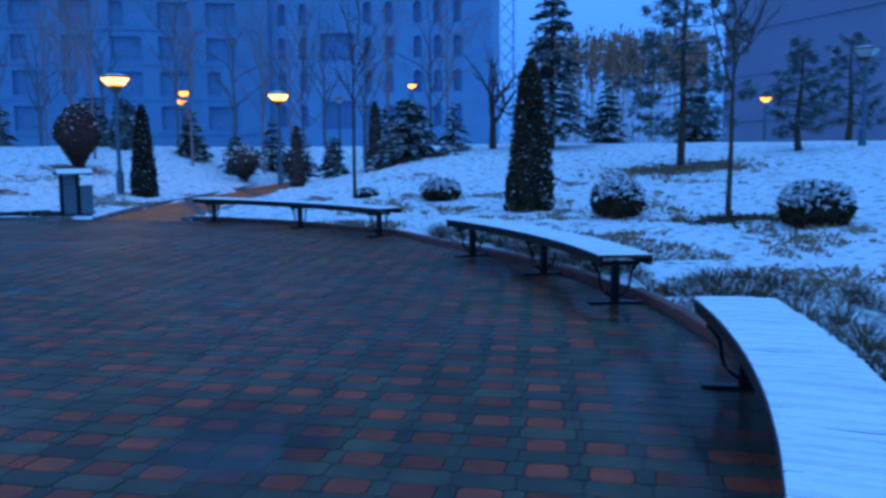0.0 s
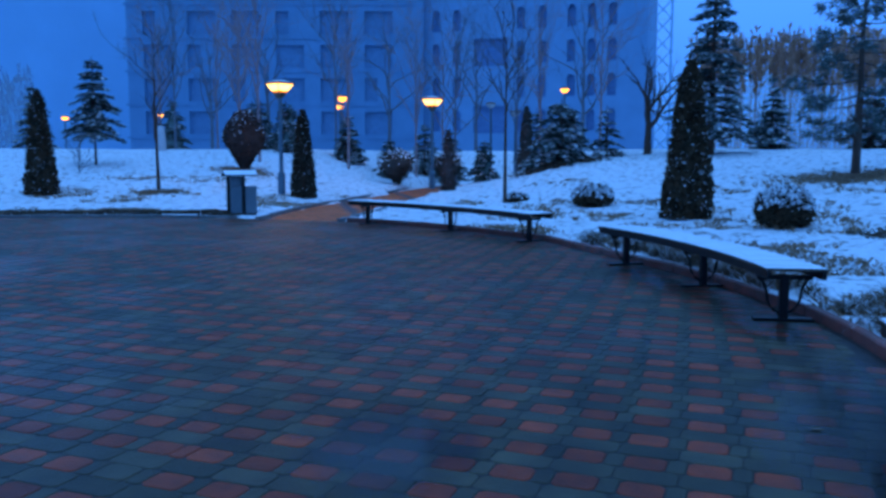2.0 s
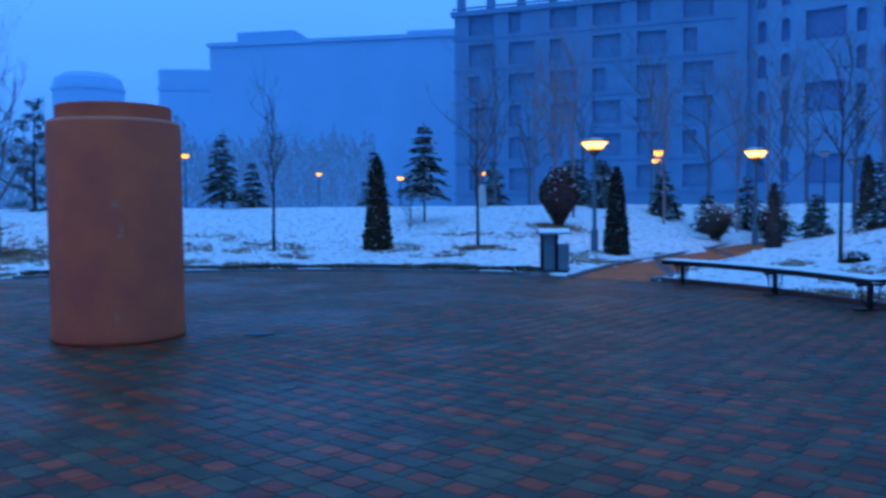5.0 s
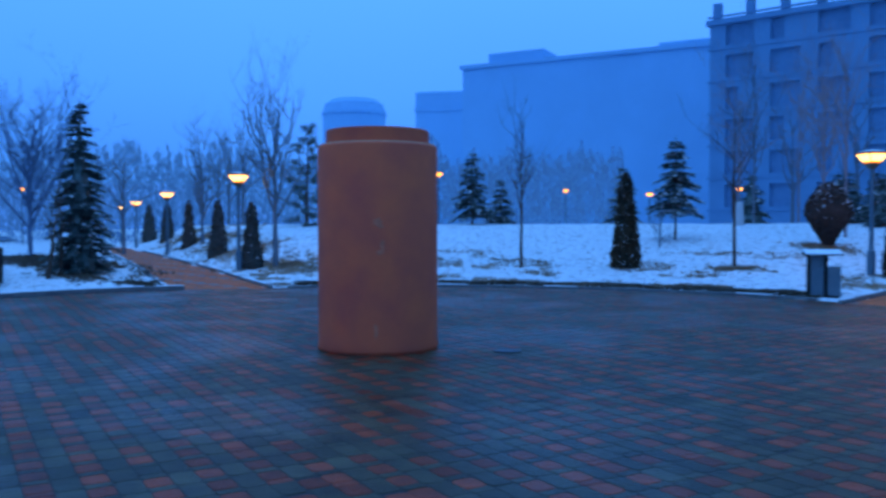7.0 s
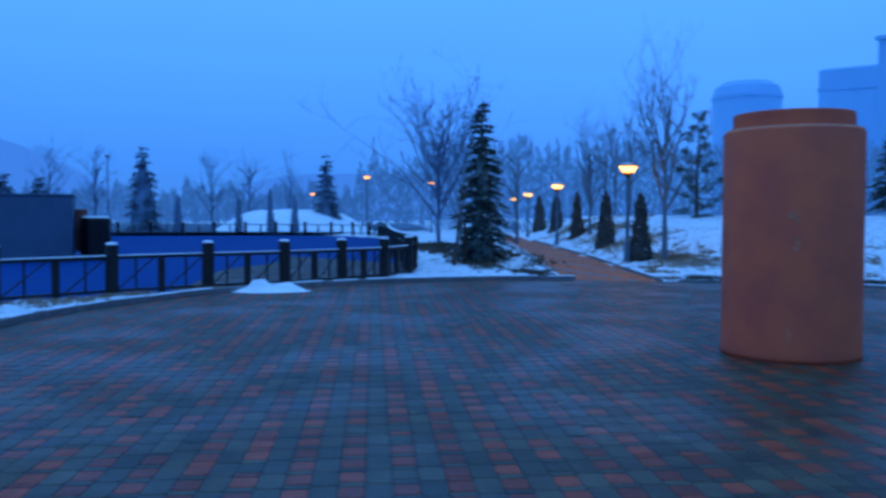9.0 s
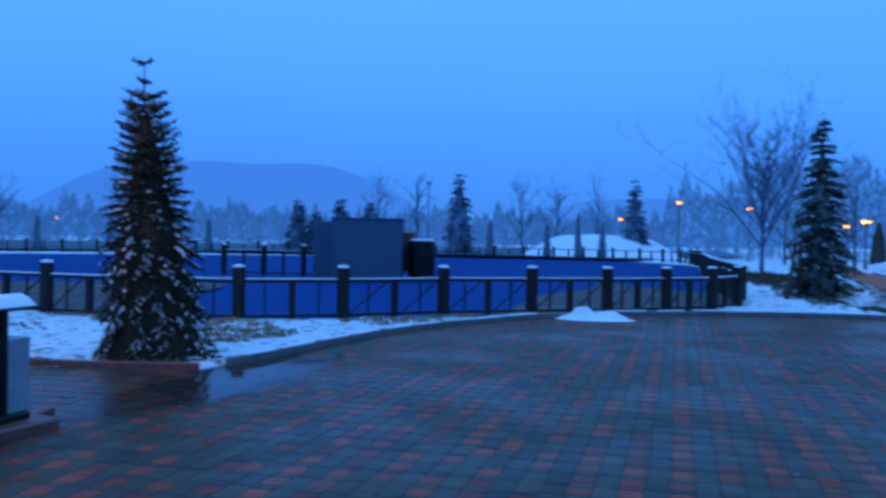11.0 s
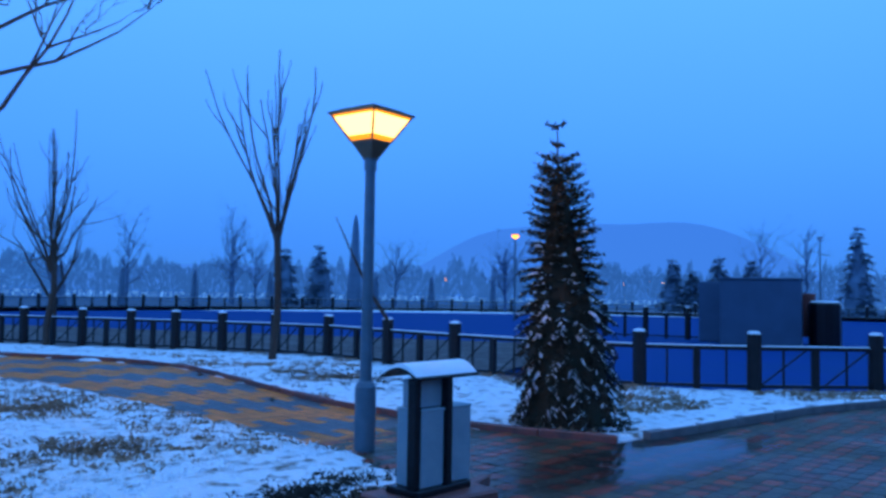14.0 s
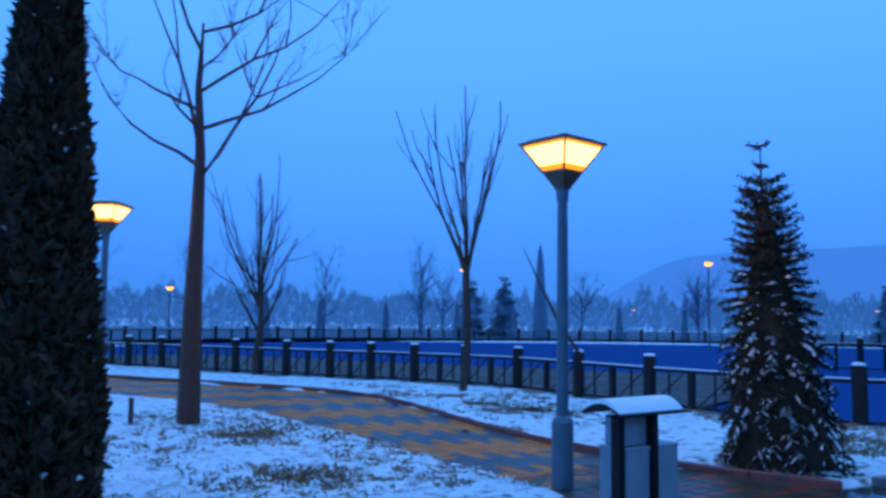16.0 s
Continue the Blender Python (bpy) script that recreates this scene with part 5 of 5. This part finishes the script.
bare_tree(-15.6, -25.5, 0.06, 4.2, 3.6, "low spreading bare tree by the fence", seed=10, trunk=0.12, fork=0.25, limbs=8, up=0.7, depth=2, curve=0.14)
bare_tree(-7.6, -13.2, 0.08, 7.4, 5.0, "large bare tree with spreading limbs beside the path", seed=12, trunk=0.155, fork=0.49, limbs=9, up=0.22, depth=4, curve=0.13, twig=1.5, limb=0.55, lift=0.12, bark=LAMPLIT_BARK)
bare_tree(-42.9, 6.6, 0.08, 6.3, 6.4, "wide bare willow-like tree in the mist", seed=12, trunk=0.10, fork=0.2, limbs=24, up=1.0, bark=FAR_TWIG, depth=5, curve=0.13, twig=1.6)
bare_tree(-26.5, 4.42, 0.06, 2.6, 1.4, "leaning dead sapling at the fence end", seed=13, trunk=0.06, fork=0.4, limbs=4, up=1.0, lean=9, depth=2)
bare_tree(-27.42, 4.93, 0.06, 2.4, 1.2, "leaning dead sapling at the fence end", seed=14, trunk=0.06, fork=0.45, limbs=4, up=1.0, lean=-7, depth=2)
for i, (bx, by, bh, bw) in enumerate(((-46, 18, 6, 3.5), (-56, 21, 6.5, 4), (-66, 24, 7, 4), (-21.5, 38, 6, 3), (-16.5, 42, 7, 3.2), (-12.5, 45, 7, 3.2), (-6, 40, 7, 3.5), (-26, 40, 6, 3.2), (-48, 12, 5.5, 3), (-60, 11, 6, 4))):
    bare_tree(bx, by, min(gz(bx, by), 1.2), bh, bw, "bare park tree, bark paled for the mist", seed=40 + i, trunk=0.10, fork=0.3, limbs=9, up=0.95, bark=BARK_PALE, depth=3)
for i, (bx, by, bh, bw) in enumerate(((-16.3, 27.6, 6.6, 2.6), (-20.2, 33.0, 7.0, 3.2), (-11.6, 35.5, 6.6, 3.0), (-6.9, 33.5, 6.4, 2.6), (-14.2, 31.0, 6.0, 2.6), (-23.5, 36.5, 6.6, 3.0))):
    bare_tree(bx, by, gz(bx, by), bh, bw, "slender bare tree with pinkish bark among the shrubs", seed=110 + i, trunk=0.05, fork=0.3, limbs=11, up=1.5, bark=BARK_PINK, depth=3)
for i, (bx, by, bh, bw) in enumerate(((-22.5, 31.5, 6.8, 3.2), (-18.6, 30.2, 6.2, 3.0), (-10.3, 33.0, 7.0, 3.4), (-13.0, 36.0, 7.6, 3.6), (-8.4, 36.2, 7.2, 3.4), (-4.6, 34.5, 6.8, 3.0), (-17.6, 37.5, 7.6, 3.8), (-25.0, 34.0, 6.6, 3.2))):
    bare_tree(bx, by, gz(bx, by), bh, bw, "bare tree with frosted twigs in the grove", seed=150 + i, trunk=0.055, fork=0.28, limbs=12, up=1.1, bark=BARK_PINK if i % 2 else BARK_PALE, depth=4)
for i, (cx_, cy_, ch_, cw_) in enumerate(((-16.9, 31.4, 1.9, 1.7), (-13.0, 32.4, 1.7, 1.5), (-11.0, 34.6, 2.2, 1.7), (-8.9, 32.3, 1.7, 1.3), (-5.9, 32.2, 1.9, 1.5), (-19.6, 33.0, 2.2, 1.6), (-23.8, 33.2, 2.4, 1.7))):
    conifer(cx_, cy_, gz(cx_, cy_), ch_, cw_, "low dark spruce with snow on its limbs", seed=170 + i, tiers=12, per=11, dens=24, snow=0.3, leaf=0.18, core=0.6)
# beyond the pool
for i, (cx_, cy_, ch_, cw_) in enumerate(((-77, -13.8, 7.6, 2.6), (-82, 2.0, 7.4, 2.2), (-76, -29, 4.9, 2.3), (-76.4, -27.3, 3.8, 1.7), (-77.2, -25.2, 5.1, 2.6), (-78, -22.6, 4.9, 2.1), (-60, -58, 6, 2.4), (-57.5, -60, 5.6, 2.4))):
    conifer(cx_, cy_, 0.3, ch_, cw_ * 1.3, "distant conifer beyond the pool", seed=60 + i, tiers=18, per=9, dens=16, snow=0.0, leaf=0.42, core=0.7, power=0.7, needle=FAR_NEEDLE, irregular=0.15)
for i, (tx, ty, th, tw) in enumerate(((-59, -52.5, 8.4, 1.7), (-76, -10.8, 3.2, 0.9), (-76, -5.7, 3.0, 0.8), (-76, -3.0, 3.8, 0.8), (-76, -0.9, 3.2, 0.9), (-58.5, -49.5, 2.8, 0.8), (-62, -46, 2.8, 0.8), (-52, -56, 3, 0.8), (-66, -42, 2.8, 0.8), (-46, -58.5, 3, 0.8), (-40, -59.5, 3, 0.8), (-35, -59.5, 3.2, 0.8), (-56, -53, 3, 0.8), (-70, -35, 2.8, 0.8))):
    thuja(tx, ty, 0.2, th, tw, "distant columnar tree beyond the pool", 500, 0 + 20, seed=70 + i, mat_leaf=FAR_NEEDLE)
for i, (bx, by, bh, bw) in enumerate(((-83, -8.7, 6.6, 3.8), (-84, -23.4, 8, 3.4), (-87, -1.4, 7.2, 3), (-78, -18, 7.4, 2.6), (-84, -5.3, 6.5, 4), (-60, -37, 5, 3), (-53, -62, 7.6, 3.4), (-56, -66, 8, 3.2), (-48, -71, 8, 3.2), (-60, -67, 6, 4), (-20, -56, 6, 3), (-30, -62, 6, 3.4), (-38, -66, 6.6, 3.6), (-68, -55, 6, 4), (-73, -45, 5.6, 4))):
    bare_tree(bx, by, 0.2, bh, bw, "distant bare tree beyond the pool, coloured for the haze", seed=80 + i, trunk=0.11, fork=0.22, limbs=13, up=0.9, bark=FAR_TWIG, depth=4)

# reeds with dry plumes behind the spruce
random.seed(3)
vs, fs = [], []
for _ in range(430):
    x, y = random.uniform(-0.8, 7.0), random.uniform(39, 42)
    b, hh = len(vs), random.uniform(4.4, 6.0)
    a = random.uniform(0, 3.14)
    dx, dy = 0.008 * math.cos(a), 0.008 * math.sin(a)
    lx, ly = random.gauss(0, 0.25), random.gauss(0, 0.25)
    vs += [(x - dx, y - dy, 0.8), (x + dx, y + dy, 0.8), (x + lx + dx, y + ly + dy, 0.8 + hh), (x + lx - dx, y + ly - dy, 0.8 + hh)]
    fs.append((b, b + 1, b + 2, b + 3))
    for _ in range(16):
        b = len(vs)
        p = Vector((x + lx, y + ly, 0.8 + hh - random.uniform(0, 1.3)))
        d = Vector((random.gauss(0, 0.15), random.gauss(0, 0.15), random.uniform(0.1, 0.8))) * 0.55
        s = Vector((random.gauss(0, 1), random.gauss(0, 1), 0)).normalized() * 0.05
        vs += [p, p + d * 0.5 + s, p + d, p + d * 0.5 - s]
        fs.append((b, b + 1, b + 2, b + 3))
tagged(mesh_ob("reeds", vs, fs, REED), "tall dry brown reeds with feathery plumes", "reeds", kind="stuff")

# stone, stakes, snow heap, clutter
stone = part("stone_pillar", lathe([(0.24, 0), (0.22, 0.5), (0.17, 1.0), (0.08, 1.08)], 7), ROCK, None)
stone.matrix_world = pose(-22.2, 30.0, gz(-22.2, 30.0) - 0.05)
tagged(stone, "pale standing stone on the snowfield", "stone")


def snow_heap(x, y, rx, ry, h, seed):
    vs, fs, n = [], [], 22
    for i in range(n + 1):
        for j in range(n + 1):
            u, v = 2 * i / n - 1, 2 * j / n - 1
            e = smooth(1.15 - math.hypot(u, v))
            humps = 0.75 * math.exp(-9 * (u * u + (v - 0.45) ** 2)) + math.exp(-8 * (u * u + (v + 0.4) ** 2)) + 0.3
            z = e * h * humps * (0.7 + 0.8 * abs(noise.noise((u * 3.4 + seed, v * 3.4, 1)))) + 0.06 * e * noise.noise((u * 7, v * 7, seed)) - 0.01
            vs.append((x + rx * u, y + ry * v, z))
    for i in range(n):
        for j in range(n):
            a = i * (n + 1) + j
            fs.append((a, a + n + 1, a + n + 2, a + 1))
    return tagged(mesh_ob("snow_drift", vs, fs, SNOW, smooth=True), "small shovelled heap of snow at the plaza edge", "snow heap")


snow_heap(-18.75, -0.75, 0.45, 0.85, 0.24, 4)
drain = tagged(part("drain_cover", lathe([(0.17, 0.0), (0.17, 0.010), (0.15, 0.014), (0.13, 0.010), (0.02, 0.012)], 20), IRON, None), "small dark iron drain cover in the paving", "drain cover")
drain.matrix_world = pose(-8.75, 6.35, 0.002)
stick = Tubes()
stick.add([Vector((-16.15, -12.85, 0.9)), Vector((-15.85, -13.2, 1.6)), Vector((-15.6, -13.5, 2.4)), Vector((-15.5, -13.9, 3.2))], [0.05, 0.04, 0.025, 0.008], 6)
tagged(mesh_ob("broken_branch", stick.v, stick.f, BARK), "bare branch leaning up from the fence", "branch")
stk = tagged(part("wooden_stake", box_bm(-0.03, -0.03, -0.05, 0.03, 0.03, 0.36, 0.006), BARK, None), "short wooden stake in the snow", "stake")
stk.matrix_world = pose(-6.9, -13.6, 0.08)


def puddle(x, y, rx, ry, turn, film=WATER):
    """Shallow water lying on the pavers."""
    n = 48
    vs = [(math.cos(2 * math.pi * k / n), math.sin(2 * math.pi * k / n), 0) for k in range(n)]
    ob = tagged(mesh_ob("puddle", vs, [tuple(range(n))], film), "thin still film of meltwater on the paving", "puddle")
    ob.matrix_world = pose(x, y, 0.0065, 0, 0, turn) @ Matrix.Diagonal((rx, ry, 1, 1))
    return ob


puddle(-10.2, -4.5, 2.5, 0.85, -8)
puddle(*on(-5, 9.95), 0.62, 1.7, -5, DAMP)
puddle(*on(11, 9.75), 0.45, 1.2, 11, DAMP)
puddle(*on(24, 9.5), 0.4, 1.6, 24, DAMP)
puddle(*on(-14, 7.9), 0.5, 0.7, 20, DAMP)

# woods far beyond the pool and the park, self-lit in a mist blue
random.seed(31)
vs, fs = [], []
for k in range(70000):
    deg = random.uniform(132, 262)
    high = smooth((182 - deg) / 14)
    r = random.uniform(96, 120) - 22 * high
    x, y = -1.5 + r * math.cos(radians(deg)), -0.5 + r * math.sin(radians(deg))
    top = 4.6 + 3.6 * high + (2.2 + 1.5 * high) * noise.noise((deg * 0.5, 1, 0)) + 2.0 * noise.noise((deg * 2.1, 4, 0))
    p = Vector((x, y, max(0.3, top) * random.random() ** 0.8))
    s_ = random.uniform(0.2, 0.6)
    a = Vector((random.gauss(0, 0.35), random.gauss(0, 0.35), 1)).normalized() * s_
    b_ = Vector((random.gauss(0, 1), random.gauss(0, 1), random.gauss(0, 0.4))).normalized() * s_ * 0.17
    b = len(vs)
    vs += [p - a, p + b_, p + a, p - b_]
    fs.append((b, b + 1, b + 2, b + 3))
tagged(mesh_ob("backdrop_woods", vs, fs, WOODS_HAZE), "far woods with a faint blue glow in place of mist", "woods", kind="stuff")

# ---- tufts of dry grass and dark groundcover in the beds ----
def tufts(name, n, place, size, material, label, blades=6):
    vs, fs = [], []
    for _ in range(n):
        q = place()
        if q is None:
            continue
        x, y = q
        z = ground_z(x, y) + 0.05 * noise.noise((x * 1.1, y * 1.1, 0)) - 0.02
        for _ in range(blades):
            a = random.uniform(0, 6.283)
            d = Vector((math.cos(a) * random.uniform(0.2, 1.0), math.sin(a) * random.uniform(0.2, 1.0), random.uniform(0.5, 1.0))).normalized()
            L = size * random.uniform(0.5, 1.4)
            s = Vector((-d.y, d.x, 0)).normalized() * 0.007 * (1 + size * 8)
            p = Vector((x + random.gauss(0, size * 0.4), y + random.gauss(0, size * 0.4), z))
            b = len(vs)
            vs += [p - s, p + s, p + d * L * 0.6 + s * 0.6, p + d * L + Vector((0, 0, -L * 0.25)), p + d * L * 0.6 - s * 0.6]
            fs.append((b, b + 1, b + 2, b + 3, b + 4))
    return tagged(mesh_ob(name, vs, fs, material), label, "grass", kind="stuff")


def free(x, y):
    return not (near_path(x, y) or inside_pool(x, y) or math.hypot(x - CX, y - CY) < rim(math.degrees(math.atan2(y - CY, x - CX))) + 0.12)


def ring_place(a0, a1, r0, r1, power=1.0, patch=0.0):
    def f():
        for _ in range(8):
            a = random.uniform(a0, a1)
            r = rim(a) + r0 + (r1 - r0) * random.random() ** power
            x, y = on(a, r)
            if free(x, y) and noise.noise((x * 0.55, y * 0.55, 7)) > patch:
                return x, y
        return None
    return f


def grass_clumps(n, a0, a1, r0, r1):
    """Fountain-like clumps of withered grass, with snow on the bent blades."""
    dry, white = ([], []), ([], [])
    for _ in range(n):
        a = random.uniform(a0, a1)
        x, y = on(a, rim(a) + random.uniform(r0, r1))
        z = ground_z(x, y) - 0.02
        size = random.uniform(0.2, 0.36)
        for _ in range(100):
            w = random.uniform(0, 6.283)
            d = Vector((math.cos(w), math.sin(w), 0))
            L, out = size * random.uniform(0.6, 1.3), random.uniform(0.35, 1.1)
            side = Vector((-d.y, d.x, 0)) * random.uniform(0.003, 0.006)
            p = Vector((x, y, z)) + d * random.uniform(0, 0.08)
            q = [p + d * out * L * t + Vector((0, 0, L * (1.5 * t - (0.75 + 0.5 * out) * t * t))) for t in (0, 0.4, 0.75, 1.05)]
            vs, fs = white if random.random() < 0.13 else dry
            b = len(vs)
            for k, c in enumerate(q):
                vs.extend((c - side * (1 - 0.28 * k), c + side * (1 - 0.28 * k)))
            fs.extend((b + 2 * k, b + 2 * k + 1, b + 2 * k + 3, b + 2 * k + 2) for k in range(3))
    tagged(mesh_ob("grass_clumps", *dry, CLUMP), "arching clumps of withered brown grass along the kerb", "grass", kind="stuff")
    tagged(mesh_ob("snowy_blades", *white, SNOW), "snow lying on bent grass blades", "snow", kind="stuff")


CLUMP = mat("withered_grass_clump", (0.17, 0.105, 0.06), 0.85, 0.6, 3.0, 0.0, per="island", col2=(0.075, 0.05, 0.035), spec=0.1)
random.seed(12)
grass_clumps(110, -32, 14, 0.28, 0.85)
grass_clumps(40, 14, 44, 0.25, 0.6)
grass_clumps(40, -10, 14, 0.9, 1.8)
tufts("dry_grass", 2000, ring_place(-40, 78, 0.2, 9, 1.3, 0.1), 0.13, STRAW, "dry straw-coloured grass poking through thin snow")
tufts("snowy_blades", 700, ring_place(-45, 40, 0.25, 2.2, 1.0, -0.05), 0.15, SNOW, "snow caught on low leaves at the plaza edge", 4)
tufts("dry_grass", 700, ring_place(-45, 40, 0.25, 2.2, 1.0, -0.05), 0.16, STRAW, "dry straw among the groundcover at the plaza edge")
tufts("snowy_blades", 1300, ring_place(92, 165, 0.12, 1.2, 1.0, -0.5), 0.09, SNOW, "snow caught on low leaves along the plaza edge", 4)
tufts("dry_grass", 1500, ring_place(92, 165, 0.2, 9, 1.6, 0.1), 0.13, STRAW, "dry grass poking through the snowfield")
tufts("groundcover", 2800, ring_place(92, 160, 0.12, 0.95, 1.0, -0.45), 0.12, LEAF_DARK, "dark snowy groundcover along the plaza edge", 7)
tufts("snowy_blades", 2600, ring_place(-88, -62, 0.2, 10, 1.2, -0.5), 0.07, SNOW, "snow caught on short grass blades in the bed", 4)
tufts("dry_grass", 1000, ring_place(-88, -62, 0.3, 10, 1.1, 0.02), 0.08, STRAW, "dry grass poking through thin snow in the bed")
tufts("groundcover", 1100, ring_place(-76, -60, 0.1, 2.0, 1.2, -0.1), 0.10, LEAF_DARK, "dark leafy groundcover at the bed's edge", 8)
tufts("dry_grass", 1800, ring_place(-150, -93, 0.2, 14, 1.2, 0.1), 0.10, STRAW, "dry grass on the verge by the fence")


def leaf_litter(n):
    vs, fs = [], []
    for _ in range(n):
        a, r = random.uniform(0, 6.283), 10 * random.random() ** 0.5
        x, y = CX + r * math.cos(a), CY + r * math.sin(a)
        p, s = Vector((x, y, 0.012)), random.uniform(0.02, 0.05)
        w = random.uniform(0, 6.283)
        d, e = Vector((math.cos(w), math.sin(w), 0.1)) * s, Vector((-math.sin(w), math.cos(w), 0.15)) * s * 0.5
        b = len(vs)
        vs += [p - d, p + e, p + d, p - e]
        fs.append((b, b + 1, b + 2, b + 3))
    return tagged(mesh_ob("fallen_leaves", vs, fs, STRAW), "a few fallen leaves on the wet paving", "leaves", kind="stuff")


leaf_litter(40)


def disc_place(x, y, rx, ry):
    def f():
        a, r = random.uniform(0, 6.283), abs(random.gauss(0, 0.55))
        return x + rx * r * math.cos(a), y + ry * r * math.sin(a)
    return f


tufts("dry_grass", 650, disc_place(2.8, 21.7, 2.0, 1.2), 0.15, STRAW, "bare ring of dry grass under the pine")
tufts("dry_grass", 500, disc_place(-5.3, 28.3, 1.3, 0.8), 0.2, LEAF_DARK, "dark ring of grass under the spruce")
tufts("groundcover", 420, disc_place(-6.85, -5.95, 0.8, 0.36), 0.065, SOIL, "dark withered leaves and bare earth in the bed", 8)
tufts("dry_grass", 110, disc_place(-7.7, -11.6, 1.3, 1.8), 0.13, STRAW, "long dry grass in the snow round the tree")
tufts("dry_grass", 90, disc_place(-6.5, -8.6, 1.2, 1.2), 0.12, STRAW, "dry grass in patches of the snowy bed")
for k in range(5):
    tufts("dry_grass", 420, disc_place(-26.0 - 6.5 * k, 11.6 + 1.25 * k, 3.4, 1.5), 0.15, STRAW, "withered grass under the row of thujas")
tufts("groundcover", 260, disc_place(-22.8, 5.9, 1.4, 0.5), 0.12, LEAF_DARK, "dark groundcover at the corner of the path", 7)
# Added dark tufts dull the far snow where haze would.
tufts("groundcover", 1500, disc_place(-37.5, 6.6, 7.5, 1.4), 0.26, LEAF_DARK, "dark tufts added beyond the spruce to dim the snow like haze", 7)
tufts("groundcover", 420, disc_place(-27.2, 5.3, 3.4, 0.8), 0.12, LEAF_DARK, "dark leaves under the spruce by the path", 7)
tufts("groundcover", 260, disc_place(-13.2, -11.5, 1.6, 2.4), 0.09, LEAF_DARK, "dark leaves showing through the snow of the verge", 6)
tufts("dry_grass", 250, disc_place(-15.6, 25.2, 1.1, 0.7), 0.14, STRAW, "dry grass ring under the shrub")
tufts("dry_grass", 250, disc_place(-15.5, 20.2, 0.8, 0.6), 0.13, STRAW, "dry grass at the sapling's foot")
tufts("dry_grass", 250, disc_place(2.2, 13.7, 0.8, 0.6), 0.13, LEAF_DARK, "dark grass at the sapling's foot")

# ---- pavers of the plaza ----
random.seed(20)
PA, SKEW = radians(-4.7), Vector((0.0, 1.0, 0))
UX, UY = Vector((math.cos(PA), math.sin(PA), 0)), Vector((-math.sin(PA), math.cos(PA), 0))
CELL_U, CELL_V = 0.271, 0.312
SHAPES = {"red": (0.0, 0.0, 0.186, 0.156), "narrow": (0.186, 0.0, 0.085, 0.156), "wide": (-0.045, 0.156, 0.271, 0.156)}
LAY = Vector((-2.583, 2.919, 0))


def paver_verts(w, d, ch=0.024, g=0.0018, e=0.007):
    """A worn paver: clipped corners, arrises rounded in two steps."""
    def ring(k, z):
        x0, y0, x1, y1, c = g + k, g + k, w - g - k, d - g - k, min(ch, 0.14 * w) + 0.1 * k
        return [(x0 + c, y0, z), (x1 - c, y0, z), (x1, y0 + c, z), (x1, y1 - c, z), (x1 - c, y1, z), (x0 + c, y1, z), (x0, y1 - c, z), (x0, y0 + c, z)]
    v = ring(0, -0.004) + ring(e * 0.35, -0.0003) + ring(e, 0.0010)
    f = [(k, (k + 1) % 8, 8 + (k + 1) % 8, 8 + k) for k in range(8)] + [(8 + k, 8 + (k + 1) % 8, 16 + (k + 1) % 8, 16 + k) for k in range(8)] + [tuple(range(16, 24))]
    return v, f


paver_mesh = {}
for key, (ou, ov, w, d) in SHAPES.items():
    v, f = paver_verts(w, d)
    me = bpy.data.meshes.new("paver")
    me.from_pydata(v, [], f)
    me.materials.append(PAVER_RED if key == "red" else PAVER_GREY)
    paver_mesh[key] = (me, v, f)
field = {"red": ([], []), "grey": ([], [])}
singles = 0
for i in range(-72, 18):
    for j in range(-36, 48):
        o = LAY + UX * (i * CELL_U) + SKEW * (j * CELL_V)
        swap = random.random() < 0.04
        for key, (ou, ov, w, d) in SHAPES.items():
            ov = 0.156 - ov if swap else ov
            p = o + UX * ou + UY * ov
            c = p + UX * (w / 2) + UY * (d / 2)
            a = math.degrees(math.atan2(c.y - CY, c.x - CX))
            rr = math.hypot(c.x - CX, c.y - CY)
            if (rr > rim(a) - 0.10 and not (c.y < -4.5 and c.y > -7.5 and on_path(c.x, c.y))) or rr < 0.62:
                continue
            p.z = random.uniform(-0.0008, 0.0008)
            near = singles < 300 and -3.1 < c.x < -0.35 and 1.9 < c.y < 5.2
            me, v, f = paver_mesh[key]
            if near:
                ob = new("paver", me)
                ob.parent = plaza
                ob.matrix_world = Matrix.Translation(p) @ pose(0, 0, 0, random.uniform(-0.3, 0.3), random.uniform(-0.3, 0.3), math.degrees(PA))
                singles += 1
            else:
                odd = random.random()
                vs, fs = field["red" if (key == "red" and odd > 0.17) or (key == "narrow" and odd < 0.12) else "grey"]
                b = len(vs)
                tx, ty = random.uniform(-0.003, 0.003), random.uniform(-0.003, 0.003)
                vs.extend((p.x + UX.x * q[0] + UY.x * q[1], p.y + UX.y * q[0] + UY.y * q[1], p.z + q[2] + tx * q[0] + ty * q[1]) for q in v)
                fs.extend(tuple(b + k for k in face) for face in f)
for key, m in (("red", PAVER_RED_F), ("grey", PAVER_GREY_F)):
    ob = mesh_ob("paver_field", *field[key], m, plaza)
    tagged(ob, kind="stuff")
